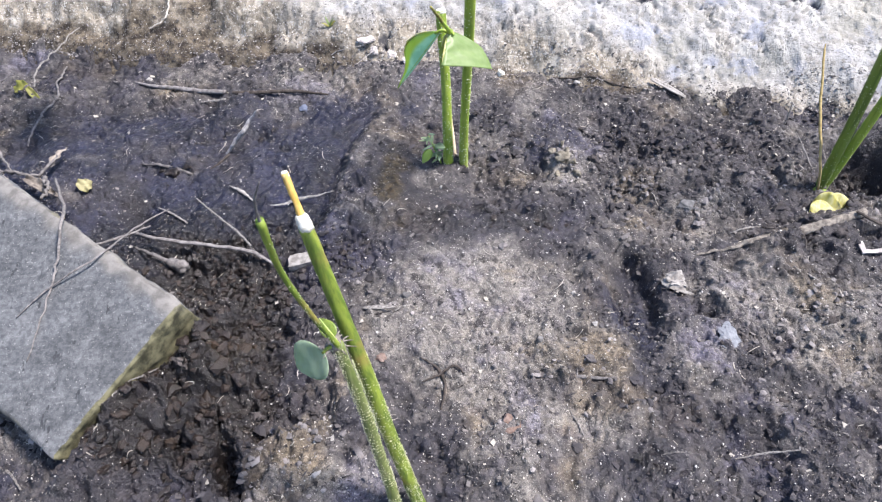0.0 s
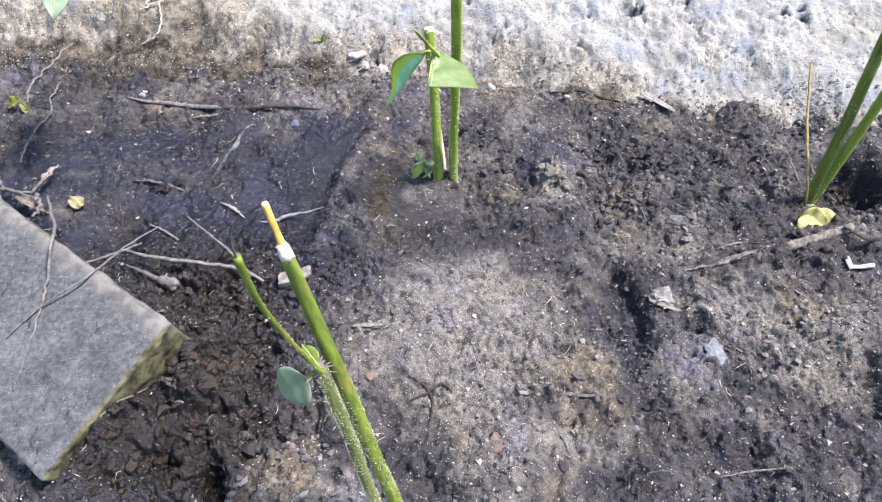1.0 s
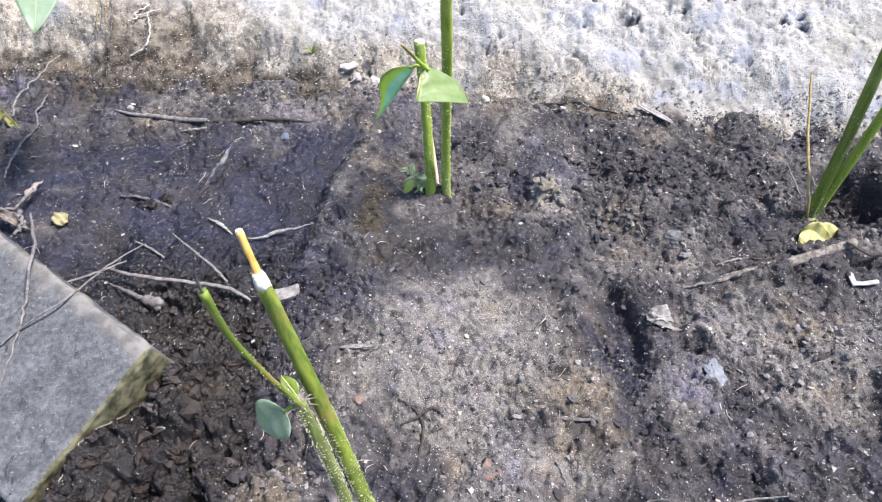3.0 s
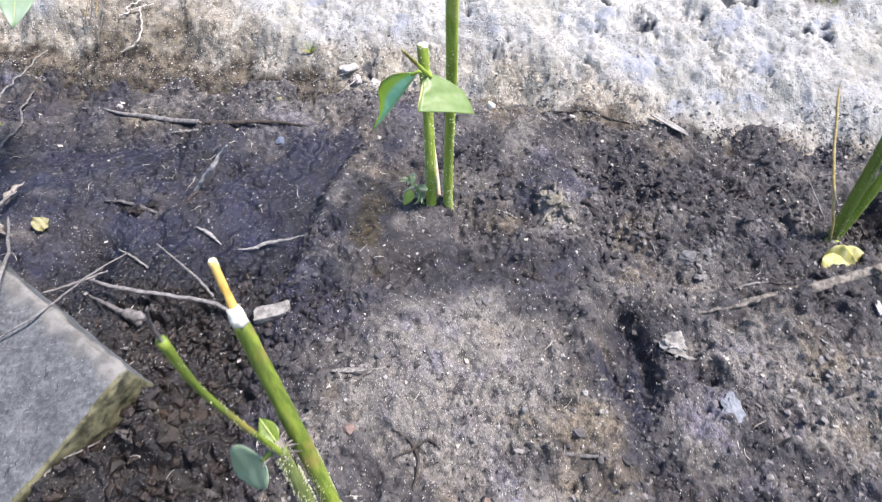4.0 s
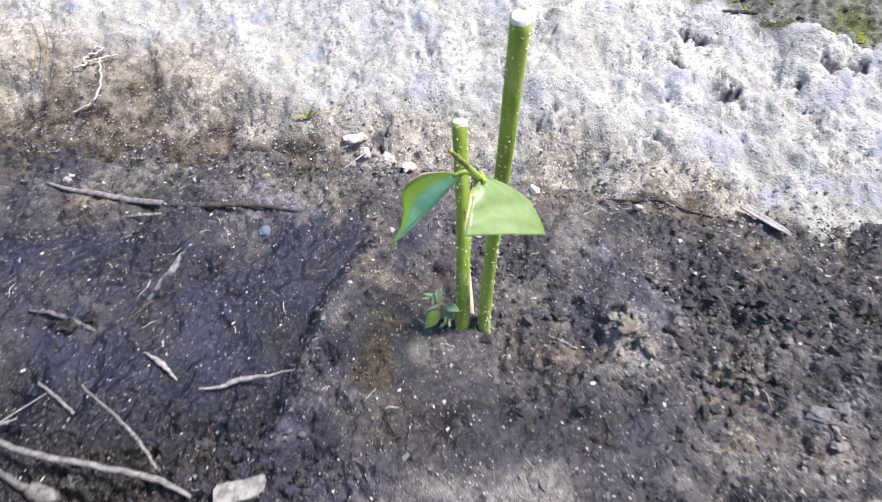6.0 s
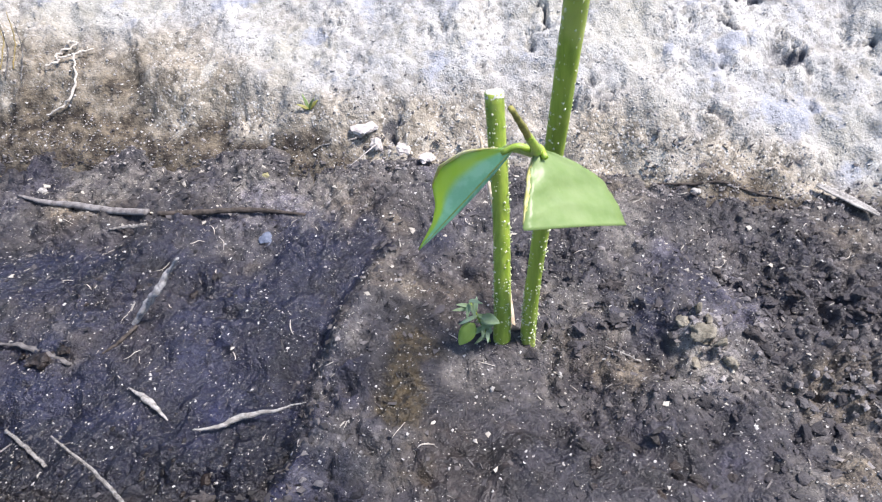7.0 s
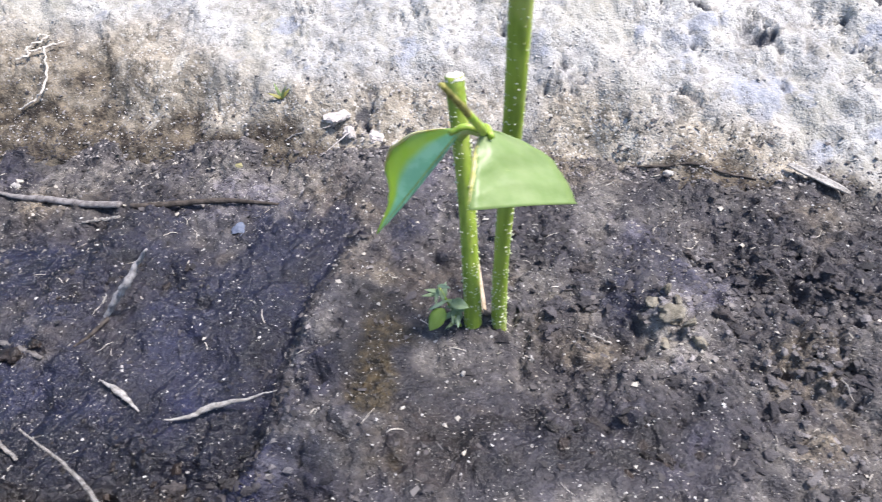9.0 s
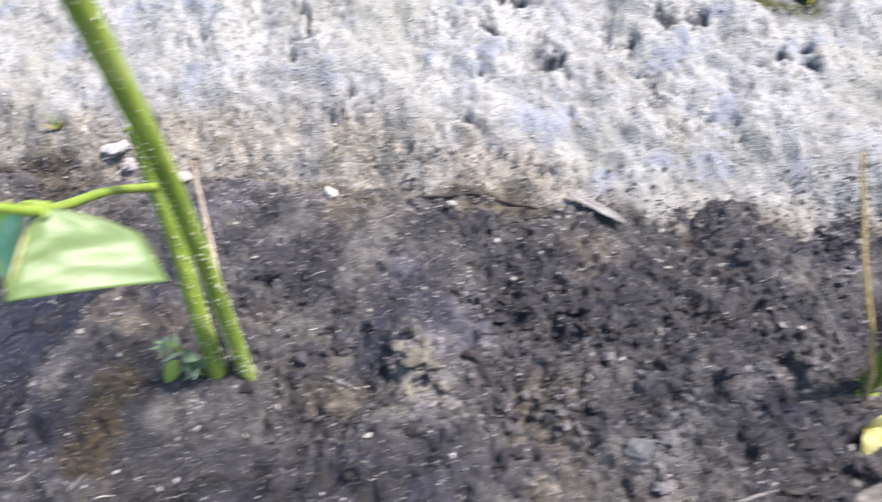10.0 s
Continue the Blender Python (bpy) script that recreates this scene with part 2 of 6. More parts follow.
def bank_height(x, y):
    x, y = np.asarray(x, float), np.asarray(y, float)
    d = (y - base_line(x)) * 0.986 + 0.010 * fbm(x, y, 0.09, 3, 80) + 0.003 * fbm(x, y, 0.015, 2, 83)
    steep = 0.020 - 0.008 * step((x - 0.05) / 0.3)
    up = 0.004 + steep * step(d / 0.06) + 0.41 * np.clip(d, 0, 0.19)
    past = d - ledge_line(x) - 0.009 * fbm(x, y, 0.035, 4, 86, 0.6)
    z = np.where(d < 0, 0.004 + 1.1 * d, up) - (0.022 + 0.41 * np.clip(past, 0, 0.05)) * step(past / 0.010) + 0.22 * np.clip(past - 0.018, 0, 0.12)
    on = step((d + 0.01) / 0.03)
    z = z - (0.009 * crack_mask(x, y) + 0.007 * bump(x, y, 0.252, 0.708, 0.020, 0.014, -20) + 0.005 * bump(x, y, 0.36, 0.72, 0.03, 0.02) + 0.010 * bump(x, y, 0.065, 0.670, 0.014, 0.007)) * step((d - 0.004) / 0.02)
    z = z + 0.013 * bump(x, y, -0.425, 0.800, 0.024, 0.018, 10) - 0.006 * bump(x, y, -0.40, 0.776, 0.03, 0.005, -12)
    flake = 2.2 * fbm(x, y, 0.045, 4, 142, 0.6)
    z = z + 0.0016 * (np.floor(flake) + step((flake - np.floor(flake)) / 0.30)) * on
    z = z + on * (0.0034 * fbm(x, y, 0.034, 3, 146, 0.5) + 0.0006 * fbm(x, y, 0.0085, 3, 149, 0.6) - 0.0016 * np.abs(fbm(x, y, 0.027, 3, 148, 0.55)))
    return 0.017 + z


def bare_mask(x, y):
    """Where the whitewash has flaked off."""
    return 0.55 - 0.45 * fbm(x, y, 0.045, 4, 142, 0.6) + 0.3 * fbm(x, y, 0.012, 3, 160)


def bz(x, y):
    return max(gz(x, y), float(bank_height(np.array([x]), np.array([y]))[0]))


# ---------------------------------------------------------------- materials
def material(name):
    m = bpy.data.materials.new(name)
    m.use_nodes = True
    nt = m.node_tree
    return m, nt, nt.nodes["Principled BSDF"]


def add(nt, kind, **values):
    n = nt.nodes.new(kind)
    for k, v in values.items():
        n.inputs[k].default_value = v
    return n


def mix(nt, factor, a, b, mode="MIX"):
    n = nt.nodes.new("ShaderNodeMix")
    n.data_type, n.blend_type = "RGBA", mode
    for slot, v in ((0, factor), (6, a), (7, b)):
        if isinstance(v, bpy.types.NodeSocket):
            nt.links.new(v, n.inputs[slot])
        else:
            n.inputs[slot].default_value = v if slot == 0 else (*v, 1)
    return n.outputs[2]


def ramp(nt, source, lo, hi):
    n = nt.nodes.new("ShaderNodeMapRange")
    n.interpolation_type = "SMOOTHSTEP"
    n.inputs["From Min"].default_value, n.inputs["From Max"].default_value = lo, hi
    nt.links.new(source, n.inputs["Value"])
    return n.outputs[0]


def coords(nt):
    return nt.nodes.new("ShaderNodeTexCoord").outputs["Object"]


def grain(nt, where, scale, detail=4.0, rough=0.6, stretch=None):
    if stretch:
        mp = nt.nodes.new("ShaderNodeMapping")
        mp.inputs["Scale"].default_value = stretch
        nt.links.new(where, mp.inputs["Vector"])
        where = mp.outputs[0]
    n = add(nt, "ShaderNodeTexNoise", Scale=scale, Detail=detail, Roughness=rough)
    nt.links.new(where, n.inputs["Vector"])
    return n.outputs["Fac"]


def grains(nt, where, scale, lo, hi, ragged=0.0025):
    """Ragged little cells: a grey of its own for each, from lo to hi, and a height that falls off to the joints."""
    n = add(nt, "ShaderNodeTexNoise", Scale=scale * 0.9, Detail=3.0, Roughness=0.7)
    nt.links.new(where, n.inputs["Vector"])
    off = nt.nodes.new("ShaderNodeVectorMath")
    off.operation = "SUBTRACT"
    off.inputs[1].default_value = (0.5, 0.5, 0.5)
    nt.links.new(n.outputs["Color"], off.inputs[0])
    far = nt.nodes.new("ShaderNodeVectorMath")
    far.operation = "SCALE"
    far.inputs["Scale"].default_value = ragged
    nt.links.new(off.outputs[0], far.inputs[0])
    place = nt.nodes.new("ShaderNodeVectorMath")
    place.operation = "ADD"
    nt.links.new(where, place.inputs[0])
    nt.links.new(far.outputs[0], place.inputs[1])
    v = add(nt, "ShaderNodeTexVoronoi", Scale=scale)
    nt.links.new(place.outputs[0], v.inputs["Vector"])
    one = nt.nodes.new("ShaderNodeSeparateColor")
    nt.links.new(v.outputs["Color"], one.inputs[0])
    grey = nt.nodes.new("ShaderNodeMapRange")
    grey.inputs["To Min"].default_value, grey.inputs["To Max"].default_value = lo, hi
    nt.links.new(one.outputs[0], grey.inputs["Value"])
    return grey.outputs[0], ramp(nt, v.outputs["Distance"], 0.75, 0.05)


def total(nt, *sockets):
    out = sockets[0]
    for s in sockets[1:]:
        m = nt.nodes.new("ShaderNodeMath")
        m.operation = "ADD"
        nt.links.new(out, m.inputs[0])
        nt.links.new(s, m.inputs[1])
        out = m.outputs[0]
    return out


def relief(nt, bsdf, height, strength, distance):
    b = add(nt, "ShaderNodeBump", Strength=strength, Distance=distance)
    nt.links.new(height, b.inputs["Height"])
    nt.links.new(b.outputs[0], bsdf.inputs["Normal"])


def attribute(nt, name):
    a = nt.nodes.new("ShaderNodeAttribute")
    a.attribute_name = name
    return a.outputs["Fac"]


def island(nt):
    return nt.nodes.new("ShaderNodeNewGeometry").outputs["Random Per Island"]


def own_random(nt):
    return nt.nodes.new("ShaderNodeObjectInfo").outputs["Random"]


def simple(name, a, b, scale, roughness=0.8, bumpiness=0.3, depth=0.001, stretch=None, vary=None, spec=0.4):
    """Two colours mottled by grain, with fine relief; vary: 'island' or 'object' for a lightness of its own."""
    m, nt, p = material(name)
    c = nt.nodes.new("ShaderNodeNewGeometry").outputs["Position"]
    f = ramp(nt, grain(nt, c, scale, 5, 0.65, stretch), 0.35, 0.65)
    col = mix(nt, f, a, b)
    if vary:
        r = island(nt) if vary == "island" else own_random(nt)
        col = mix(nt, ramp(nt, r, 0.0, 1.0), col, mix(nt, 0.55 if vary == "island" else 0.40, col, (0.03, 0.026, 0.028)))
    nt.links.new(col, p.inputs["Base Color"])
    p.inputs["Roughness"].default_value = roughness
    p.inputs["Specular IOR Level"].default_value = spec
    relief(nt, p, grain(nt, c, scale * 3, 4, 0.7, stretch), bumpiness, depth)
    return m


def make_soil():
    m, nt, p = material("soil")
    c = coords(nt)
    dry, rust, blue = attribute(nt, "dry"), attribute(nt, "rust"), attribute(nt, "blue")
    fine = grain(nt, c, 900, 3, 0.7)
    mid = grain(nt, c, 160, 6, 0.65)
    cloud = ramp(nt, grain(nt, c, 30, 5, 0.62), 0.36, 0.64)
    broad = grain(nt, c, 11, 4, 0.6)
    damp = mix(nt, cloud, (0.0142, 0.0126, 0.0168), (0.0385, 0.0342, 0.0405))
    damp = mix(nt, ramp(nt, mid, 0.30, 0.70), mix(nt, 0.34, damp, (0.008, 0.0072, 0.009)), mix(nt, 0.10, damp, (0.15, 0.135, 0.135)))
    # Blue of reflected sky and shade, painted into the damp soil's base colour.
    sky_tint = mix(nt, cloud, (0.0076, 0.0082, 0.0210), (0.0200, 0.0216, 0.0450))
    damp = mix(nt, ramp(nt, blue, 0.15, 0.80), damp, mix(nt, ramp(nt, mid, 0.32, 0.68), mix(nt, 0.4, sky_tint, (0.005, 0.005, 0.009)), sky_tint))
    black = mix(nt, ramp(nt, blue, 0.2, 0.6), (0.0070, 0.0050, 0.0042), (0.0048, 0.0048, 0.0085))
    damp = mix(nt, ramp(nt, dry, 0.04, -0.40), damp, mix(nt, 0.85, damp, black))
    sand = mix(nt, ramp(nt, mid, 0.3, 0.7), (0.100, 0.090, 0.086), (0.240, 0.220, 0.190))
    sand = mix(nt, ramp(nt, grain(nt, c, 55, 4, 0.6), 0.52, 0.64), sand, mix(nt, 0.65, sand, (0.085, 0.074, 0.084)))
    sand = mix(nt, ramp(nt, fine, 0.36, 0.64), mix(nt, 0.40, sand, (0.040, 0.035, 0.035)), mix(nt, 0.20, sand, (0.50, 0.46, 0.41)))
    col = mix(nt, ramp(nt, dry, 0.15, 0.95), damp, sand)
    # Dark of small cavities painted as flat spots in the colour.
    pit_shade = ramp(nt, grain(nt, c, 85, 4, 0.65), 0.45, 0.35)
    col = mix(nt, pit_shade, col, mix(nt, 0.72, col, (0.010, 0.009, 0.012)))
    col = mix(nt, ramp(nt, broad, 0.52, 0.66), col, mix(nt, 1.0, col, (1.12, 1.0, 0.80), "MULTIPLY"))
    col = mix(nt, ramp(nt, broad, 0.47, 0.34), col, mix(nt, 1.0, col, (0.86, 0.88, 1.18), "MULTIPLY"))
    col = mix(nt, ramp(nt, rust, 0.2, 1.1), col, mix(nt, ramp(nt, mid, 0.35, 0.65), (0.008, 0.0058, 0.0032), (0.052, 0.037, 0.016)))
    small, small_h = grains(nt, c, 620, 0.80, 1.22)
    large, large_h = grains(nt, c, 230, 0.80, 1.18, 0.005)
    col = mix(nt, 1.0, col, small, "MULTIPLY")
    col = mix(nt, 1.0, col, large, "MULTIPLY")
    vor = add(nt, "ShaderNodeTexVoronoi", Scale=430.0)
    nt.links.new(c, vor.inputs["Vector"])
    speck = ramp(nt, vor.outputs["Distance"], 0.20, 0.11)
    keep = nt.nodes.new("ShaderNodeMath")
    keep.operation = "MULTIPLY"
    nt.links.new(speck, keep.inputs[0])
    nt.links.new(ramp(nt, grain(nt, c, 120, 2), 0.52, 0.62), keep.inputs[1])
    col = mix(nt, keep.outputs[0], col, (0.46, 0.43, 0.38))
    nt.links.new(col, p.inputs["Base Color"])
    rr = nt.nodes.new("ShaderNodeMapRange")
    rr.inputs["To Min"].default_value, rr.inputs["To Max"].default_value = 0.40, 0.95
    nt.links.new(dry, rr.inputs["Value"])
    film = nt.nodes.new("ShaderNodeMix")
    nt.links.new(ramp(nt, blue, 0.35, 0.95), film.inputs[0])
    nt.links.new(rr.outputs[0], film.inputs[2])
    film.inputs[3].default_value = 0.33
    nt.links.new(film.outputs[0], p.inputs["Roughness"])
    p.inputs["Specular IOR Level"].default_value = 0.48
    relief(nt, p, total(nt, grain(nt, c, 420, 5, 0.75), fine, small_h, large_h), 0.60, 0.0010)
    return m


def make_lime():
    m, nt, p = material("limewashed_concrete")
    c = coords(nt)
    lime, dirt = attribute(nt, "lime"), attribute(nt, "dirt")
    big, mid, fine = grain(nt, c, 22, 5, 0.6), grain(nt, c, 110, 6, 0.7), grain(nt, c, 520, 4, 0.7)
    bits, bits_h = grains(nt, c, 210, 0.0, 1.0, 0.006)
    crumbs, crumbs_h = grains(nt, c, 620, 0.0, 1.0, 0.002)
    wash = mix(nt, ramp(nt, big, 0.36, 0.64), (0.435, 0.425, 0.398), (0.350, 0.348, 0.345))
    bare = mix(nt, ramp(nt, mid, 0.35, 0.65), (0.26, 0.255, 0.245), (0.40, 0.392, 0.378))
    white = mix(nt, ramp(nt, attribute(nt, "bare"), 0.55, 1.05), wash, bare)
    # Warm grey bits, their contrast raised to paint small crisp shadows.
    white = mix(nt, ramp(nt, bits, 0.80, 0.86), white, mix(nt, 0.6, white, (0.25, 0.235, 0.205)))
    white = mix(nt, ramp(nt, crumbs, 0.91, 0.94), white, (0.19, 0.185, 0.175))
    white = mix(nt, ramp(nt, grain(nt, c, 11, 4, 0.6), 0.48, 0.64), white, mix(nt, 0.55, white, (0.36, 0.345, 0.285)))
    white = mix(nt, ramp(nt, grain(nt, c, 30, 4, 0.6), 0.56, 0.66), white, mix(nt, 0.75, white, (0.27, 0.287, 0.335)))
    tan = mix(nt, ramp(nt, mid, 0.36, 0.64), (0.240, 0.208, 0.164), (0.420, 0.376, 0.305))
    tan = mix(nt, ramp(nt, big, 0.42, 0.62), tan, mix(nt, 0.5, tan, (0.25, 0.222, 0.175)))
    tan = mix(nt, ramp(nt, bits, 0.78, 0.86), tan, mix(nt, 0.7, tan, (0.11, 0.094, 0.072)))
    tan = mix(nt, ramp(nt, crumbs, 0.14, 0.10), tan, (0.52, 0.49, 0.44))
    tan = mix(nt, ramp(nt, grain(nt, c, 40, 4, 0.6), 0.60, 0.70), tan, (0.46, 0.43, 0.37))
    col = mix(nt, ramp(nt, lime, 0.1, 0.95), tan, white)
    soil = mix(nt, ramp(nt, mid, 0.38, 0.62), (0.030, 0.024, 0.020), (0.160, 0.132, 0.096))
    col = mix(nt, ramp(nt, dirt, 0.25, 1.0), col, soil)
    old = mix(nt, ramp(nt, mid, 0.35, 0.65), (0.045, 0.045, 0.036), (0.20, 0.20, 0.175))
    old = mix(nt, ramp(nt, grain(nt, c, 28, 4, 0.65), 0.48, 0.62), old, mix(nt, ramp(nt, mid, 0.35, 0.65), (0.030, 0.036, 0.014), (0.115, 0.120, 0.050)))
    col = mix(nt, ramp(nt, attribute(nt, "moss"), 0.25, 0.85), col, old)
    # Shade inside the crevices is put into the colour, beyond their real depth.
    col = mix(nt, ramp(nt, attribute(nt, "crack_shade"), 0.25, 0.75), col, mix(nt, 0.82, col, (0.050, 0.052, 0.066)))
    # Flat specks that colour in the shade of small pits; no depth here.
    pit_shade = grain(nt, c, 150, 5, 0.8)
    col = mix(nt, ramp(nt, pit_shade, 0.395, 0.365), col, mix(nt, 0.62, col, (0.085, 0.083, 0.085)))
    col = mix(nt, ramp(nt, fine, 0.60, 0.72), col, mix(nt, 0.4, col, (0.56, 0.55, 0.53)))
    shade = nt.nodes.new("ShaderNodeMapRange")
    shade.inputs["To Min"].default_value, shade.inputs["To Max"].default_value = 0.88, 1.08
    nt.links.new(crumbs, shade.inputs["Value"])
    col = mix(nt, 1.0, col, shade.outputs[0], "MULTIPLY")
    nt.links.new(col, p.inputs["Base Color"])
    p.inputs["Roughness"].default_value = 0.92
    p.inputs["Specular IOR Level"].default_value = 0.25
    relief(nt, p, total(nt, mid, fine, bits_h, crumbs_h), 0.45, 0.0012)
    return m


def make_block():
    m, nt, p = material("weathered_concrete")
    c = coords(nt)
    big, mid, fine = grain(nt, c, 24, 6, 0.68), grain(nt, c, 90, 5, 0.65), grain(nt, c, 700, 4, 0.7)
    brush = grain(nt, c, 60, 4, 0.6, (1.0, 6.0, 1.0))
    col = mix(nt, ramp(nt, big, 0.35, 0.65), (0.052, 0.056, 0.061), (0.096, 0.102, 0.109))
    col = mix(nt, ramp(nt, brush, 0.55, 0.85), col, (0.21, 0.21, 0.21))
    col = mix(nt, ramp(nt, grain(nt, c, 48, 5, 0.75), 0.46, 0.66), col, mix(nt, 0.24, col, (0.24, 0.24, 0.24)))
    col = mix(nt, ramp(nt, mid, 0.58, 0.72), col, (0.080, 0.083, 0.090))
    col = mix(nt, ramp(nt, grain(nt, c, 260, 4, 0.75), 0.35, 0.65), mix(nt, 0.42, col, (0.034, 0.036, 0.039)), mix(nt, 0.10, col, (0.5, 0.5, 0.49)))
    col = mix(nt, ramp(nt, grain(nt, c, 150, 3, 0.7, (1.0, 0.25, 1.0)), 0.62, 0.68), col, (0.034, 0.036, 0.040))
    col = mix(nt, ramp(nt, fine, 0.62, 0.70), col, (0.42, 0.41, 0.39))
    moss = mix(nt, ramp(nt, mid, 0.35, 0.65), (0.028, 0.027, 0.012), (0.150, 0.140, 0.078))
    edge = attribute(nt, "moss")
    # Tan worn edge; the lightness of a lit chamfer is painted in too.
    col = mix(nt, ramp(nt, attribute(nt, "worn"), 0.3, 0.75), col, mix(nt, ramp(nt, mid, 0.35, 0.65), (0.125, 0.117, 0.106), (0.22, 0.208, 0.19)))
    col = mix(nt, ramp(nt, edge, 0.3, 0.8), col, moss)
    nt.links.new(col, p.inputs["Base Color"])
    p.inputs["Roughness"].default_value = 0.85
    relief(nt, p, mix(nt, 0.5, fine, mid), 0.5, 0.0012)
    return m


def make_green(name, a, b, tip, gloss, through_light):
    """Living plant skin: a to b in streaks along z, some light passing through."""
    m, nt, p = material(name)
    c = coords(nt)
    f = ramp(nt, grain(nt, c, 260, 4, 0.6, (1, 1, 0.06)), 0.32, 0.68)
    col = mix(nt, f, a, b)
    col = mix(nt, ramp(nt, grain(nt, c, 35, 3, 0.5), 0.55, 0.75), col, tip)
    nt.links.new(col, p.inputs["Base Color"])
    p.inputs["Roughness"].default_value = gloss
    relief(nt, p, grain(nt, c, 500, 3, 0.6), 0.2, 0.0006)
    if not through_light:
        p.inputs["Subsurface Weight"].default_value = 0.5
        p.inputs["Subsurface Radius"].default_value = (0.7, 1.0, 0.25)
        p.inputs["Subsurface Scale"].default_value = 0.004
    if through_light:
        t = nt.nodes.new("ShaderNodeBsdfTranslucent")
        nt.links.new(mix(nt, 0.5, col, (0.45, 0.62, 0.10)), t.inputs["Color"])
        s = nt.nodes.new("ShaderNodeMixShader")
        s.inputs[0].default_value = through_light
        nt.links.new(p.outputs[0], s.inputs[1])
        nt.links.new(t.outputs[0], s.inputs[2])
        nt.links.new(s.outputs[0], nt.nodes["Material Output"].inputs["Surface"])
    return m


def make_crumb():
    m, nt, p = material("soil_crumb")
    c = coords(nt)
    r, mid = island(nt), grain(nt, c, 220, 4, 0.7)
    damp = mix(nt, r, (0.012, 0.0105, 0.0125), (0.060, 0.054, 0.059))
    sand = mix(nt, r, (0.070, 0.064, 0.065), (0.36, 0.33, 0.315))
    col = mix(nt, ramp(nt, attribute(nt, "dry"), 0.10, 0.75), damp, sand)
    wet = ramp(nt, attribute(nt, "dry"), 0.05, -0.35)
    col = mix(nt, wet, col, mix(nt, r, (0.0045, 0.0036, 0.0034), (0.030, 0.020, 0.0145)))
    col = mix(nt, ramp(nt, attribute(nt, "rust"), 0.25, 1.0), col, mix(nt, r, (0.010, 0.007, 0.005), (0.10, 0.062, 0.030)))
    gloss = nt.nodes.new("ShaderNodeMapRange")
    gloss.inputs["To Min"].default_value, gloss.inputs["To Max"].default_value = 0.82, 0.34
    nt.links.new(wet, gloss.inputs["Value"])
    nt.links.new(gloss.outputs[0], p.inputs["Roughness"])
    col = mix(nt, ramp(nt, mid, 0.40, 0.25), col, mix(nt, 0.6, col, (0.012, 0.011, 0.012)))
    nt.links.new(col, p.inputs["Base Color"])
    p.inputs["Specular IOR Level"].default_value = 0.45
    relief(nt, p, grain(nt, c, 900, 4, 0.7), 0.7, 0.0012)
    return m


def make_debris():
    m, nt, p = material("debris")
    r = island(nt)
    col = mix(nt, ramp(nt, r, 0.0, 0.75), (0.005, 0.0042, 0.0048), (0.080, 0.071, 0.070))
    col = mix(nt, ramp(nt, r, 0.80, 0.84), col, (0.17, 0.155, 0.145))
    col = mix(nt, ramp(nt, r, 0.91, 0.92), col, (0.38, 0.35, 0.30))
    nt.links.new(col, p.inputs["Base Color"])
    p.inputs["Roughness"].default_value = 0.75
    relief(nt, p, grain(nt, coords(nt), 900, 3, 0.7), 0.5, 0.0008)
    return m


SOIL = make_soil()
LIME = make_lime()
CONCRETE = make_block()
STEM = make_green("green_stem", (0.185, 0.270, 0.028), (0.31, 0.40, 0.060), (0.36, 0.42, 0.10), 0.46, 0)
STEM_OLD = make_green("woody_green_stem", (0.080, 0.125, 0.014), (0.22, 0.28, 0.038), (0.27, 0.215, 0.058), 0.55, 0)
STEM_GREY = make_green("greyish_stem", (0.105, 0.135, 0.035), (0.20, 0.225, 0.085), (0.29, 0.275, 0.15), 0.6, 0)
STEM_DARK = make_green("dark_green_stem", (0.075, 0.120, 0.014), (0.17, 0.235, 0.035), (0.22, 0.27, 0.07), 0.45, 0)
LEAF = make_green("leaf", (0.185, 0.275, 0.085), (0.225, 0.310, 0.112), (0.27, 0.345, 0.145), 0.42, 0.26)
SPROUT = make_green("grey_green_leaf", (0.21, 0.30, 0.15), (0.32, 0.41, 0.26), (0.46, 0.52, 0.40), 0.5, 0.42)
LEAF_PALE = make_green("pale_leaf", (0.32, 0.43, 0.29), (0.37, 0.48, 0.34), (0.42, 0.52, 0.40), 0.45, 0.40)
LEAF_DULL = make_green("dull_leaf", (0.40, 0.50, 0.38), (0.48, 0.58, 0.46), (0.56, 0.65, 0.54), 0.5, 0.55)
LEAF_FRESH = make_green("fresh_leaf", (0.34, 0.48, 0.10), (0.42, 0.56, 0.14), (0.48, 0.60, 0.22), 0.45, 0.5)
LEAF_DARK = make_green("blue_green_leaf", (0.26, 0.50, 0.17), (0.34, 0.56, 0.26), (0.50, 0.66, 0.50), 0.28, 0.60)


def make_teal():
    """Leaf with a green edge; its turned-up inner face has a blue-green sheen painted in blotches."""
    m = LEAF_DARK.copy()
    m.name = "blue_green_sheen_leaf"
    nt = m.node_tree
    p = nt.nodes["Principled BSDF"]
    green = p.inputs["Base Color"].links[0].from_socket
    spots = ramp(nt, grain(nt, coords(nt), 190, 4, 0.6), 0.42, 0.62)
    # Pale sheen on the inner face, painted as base colour.
    teal_sheen = mix(nt, spots, (0.34, 0.56, 0.45), (0.64, 0.78, 0.73))
    inner = ramp(nt, attribute(nt, "across"), 0.82, 0.68)
    nt.links.new(mix(nt, inner, green, teal_sheen), p.inputs["Base Color"])
    glow = mix(nt, inner, (0.66, 0.80, 0.10), (0.45, 0.74, 0.55))
    for q in nt.nodes:
        if q.bl_idname == "ShaderNodeMixShader":
            q.inputs[0].default_value = 0.60
        if q.bl_idname == "ShaderNodeBsdfTranslucent":
            nt.links.new(glow, q.inputs["Color"])
    return m


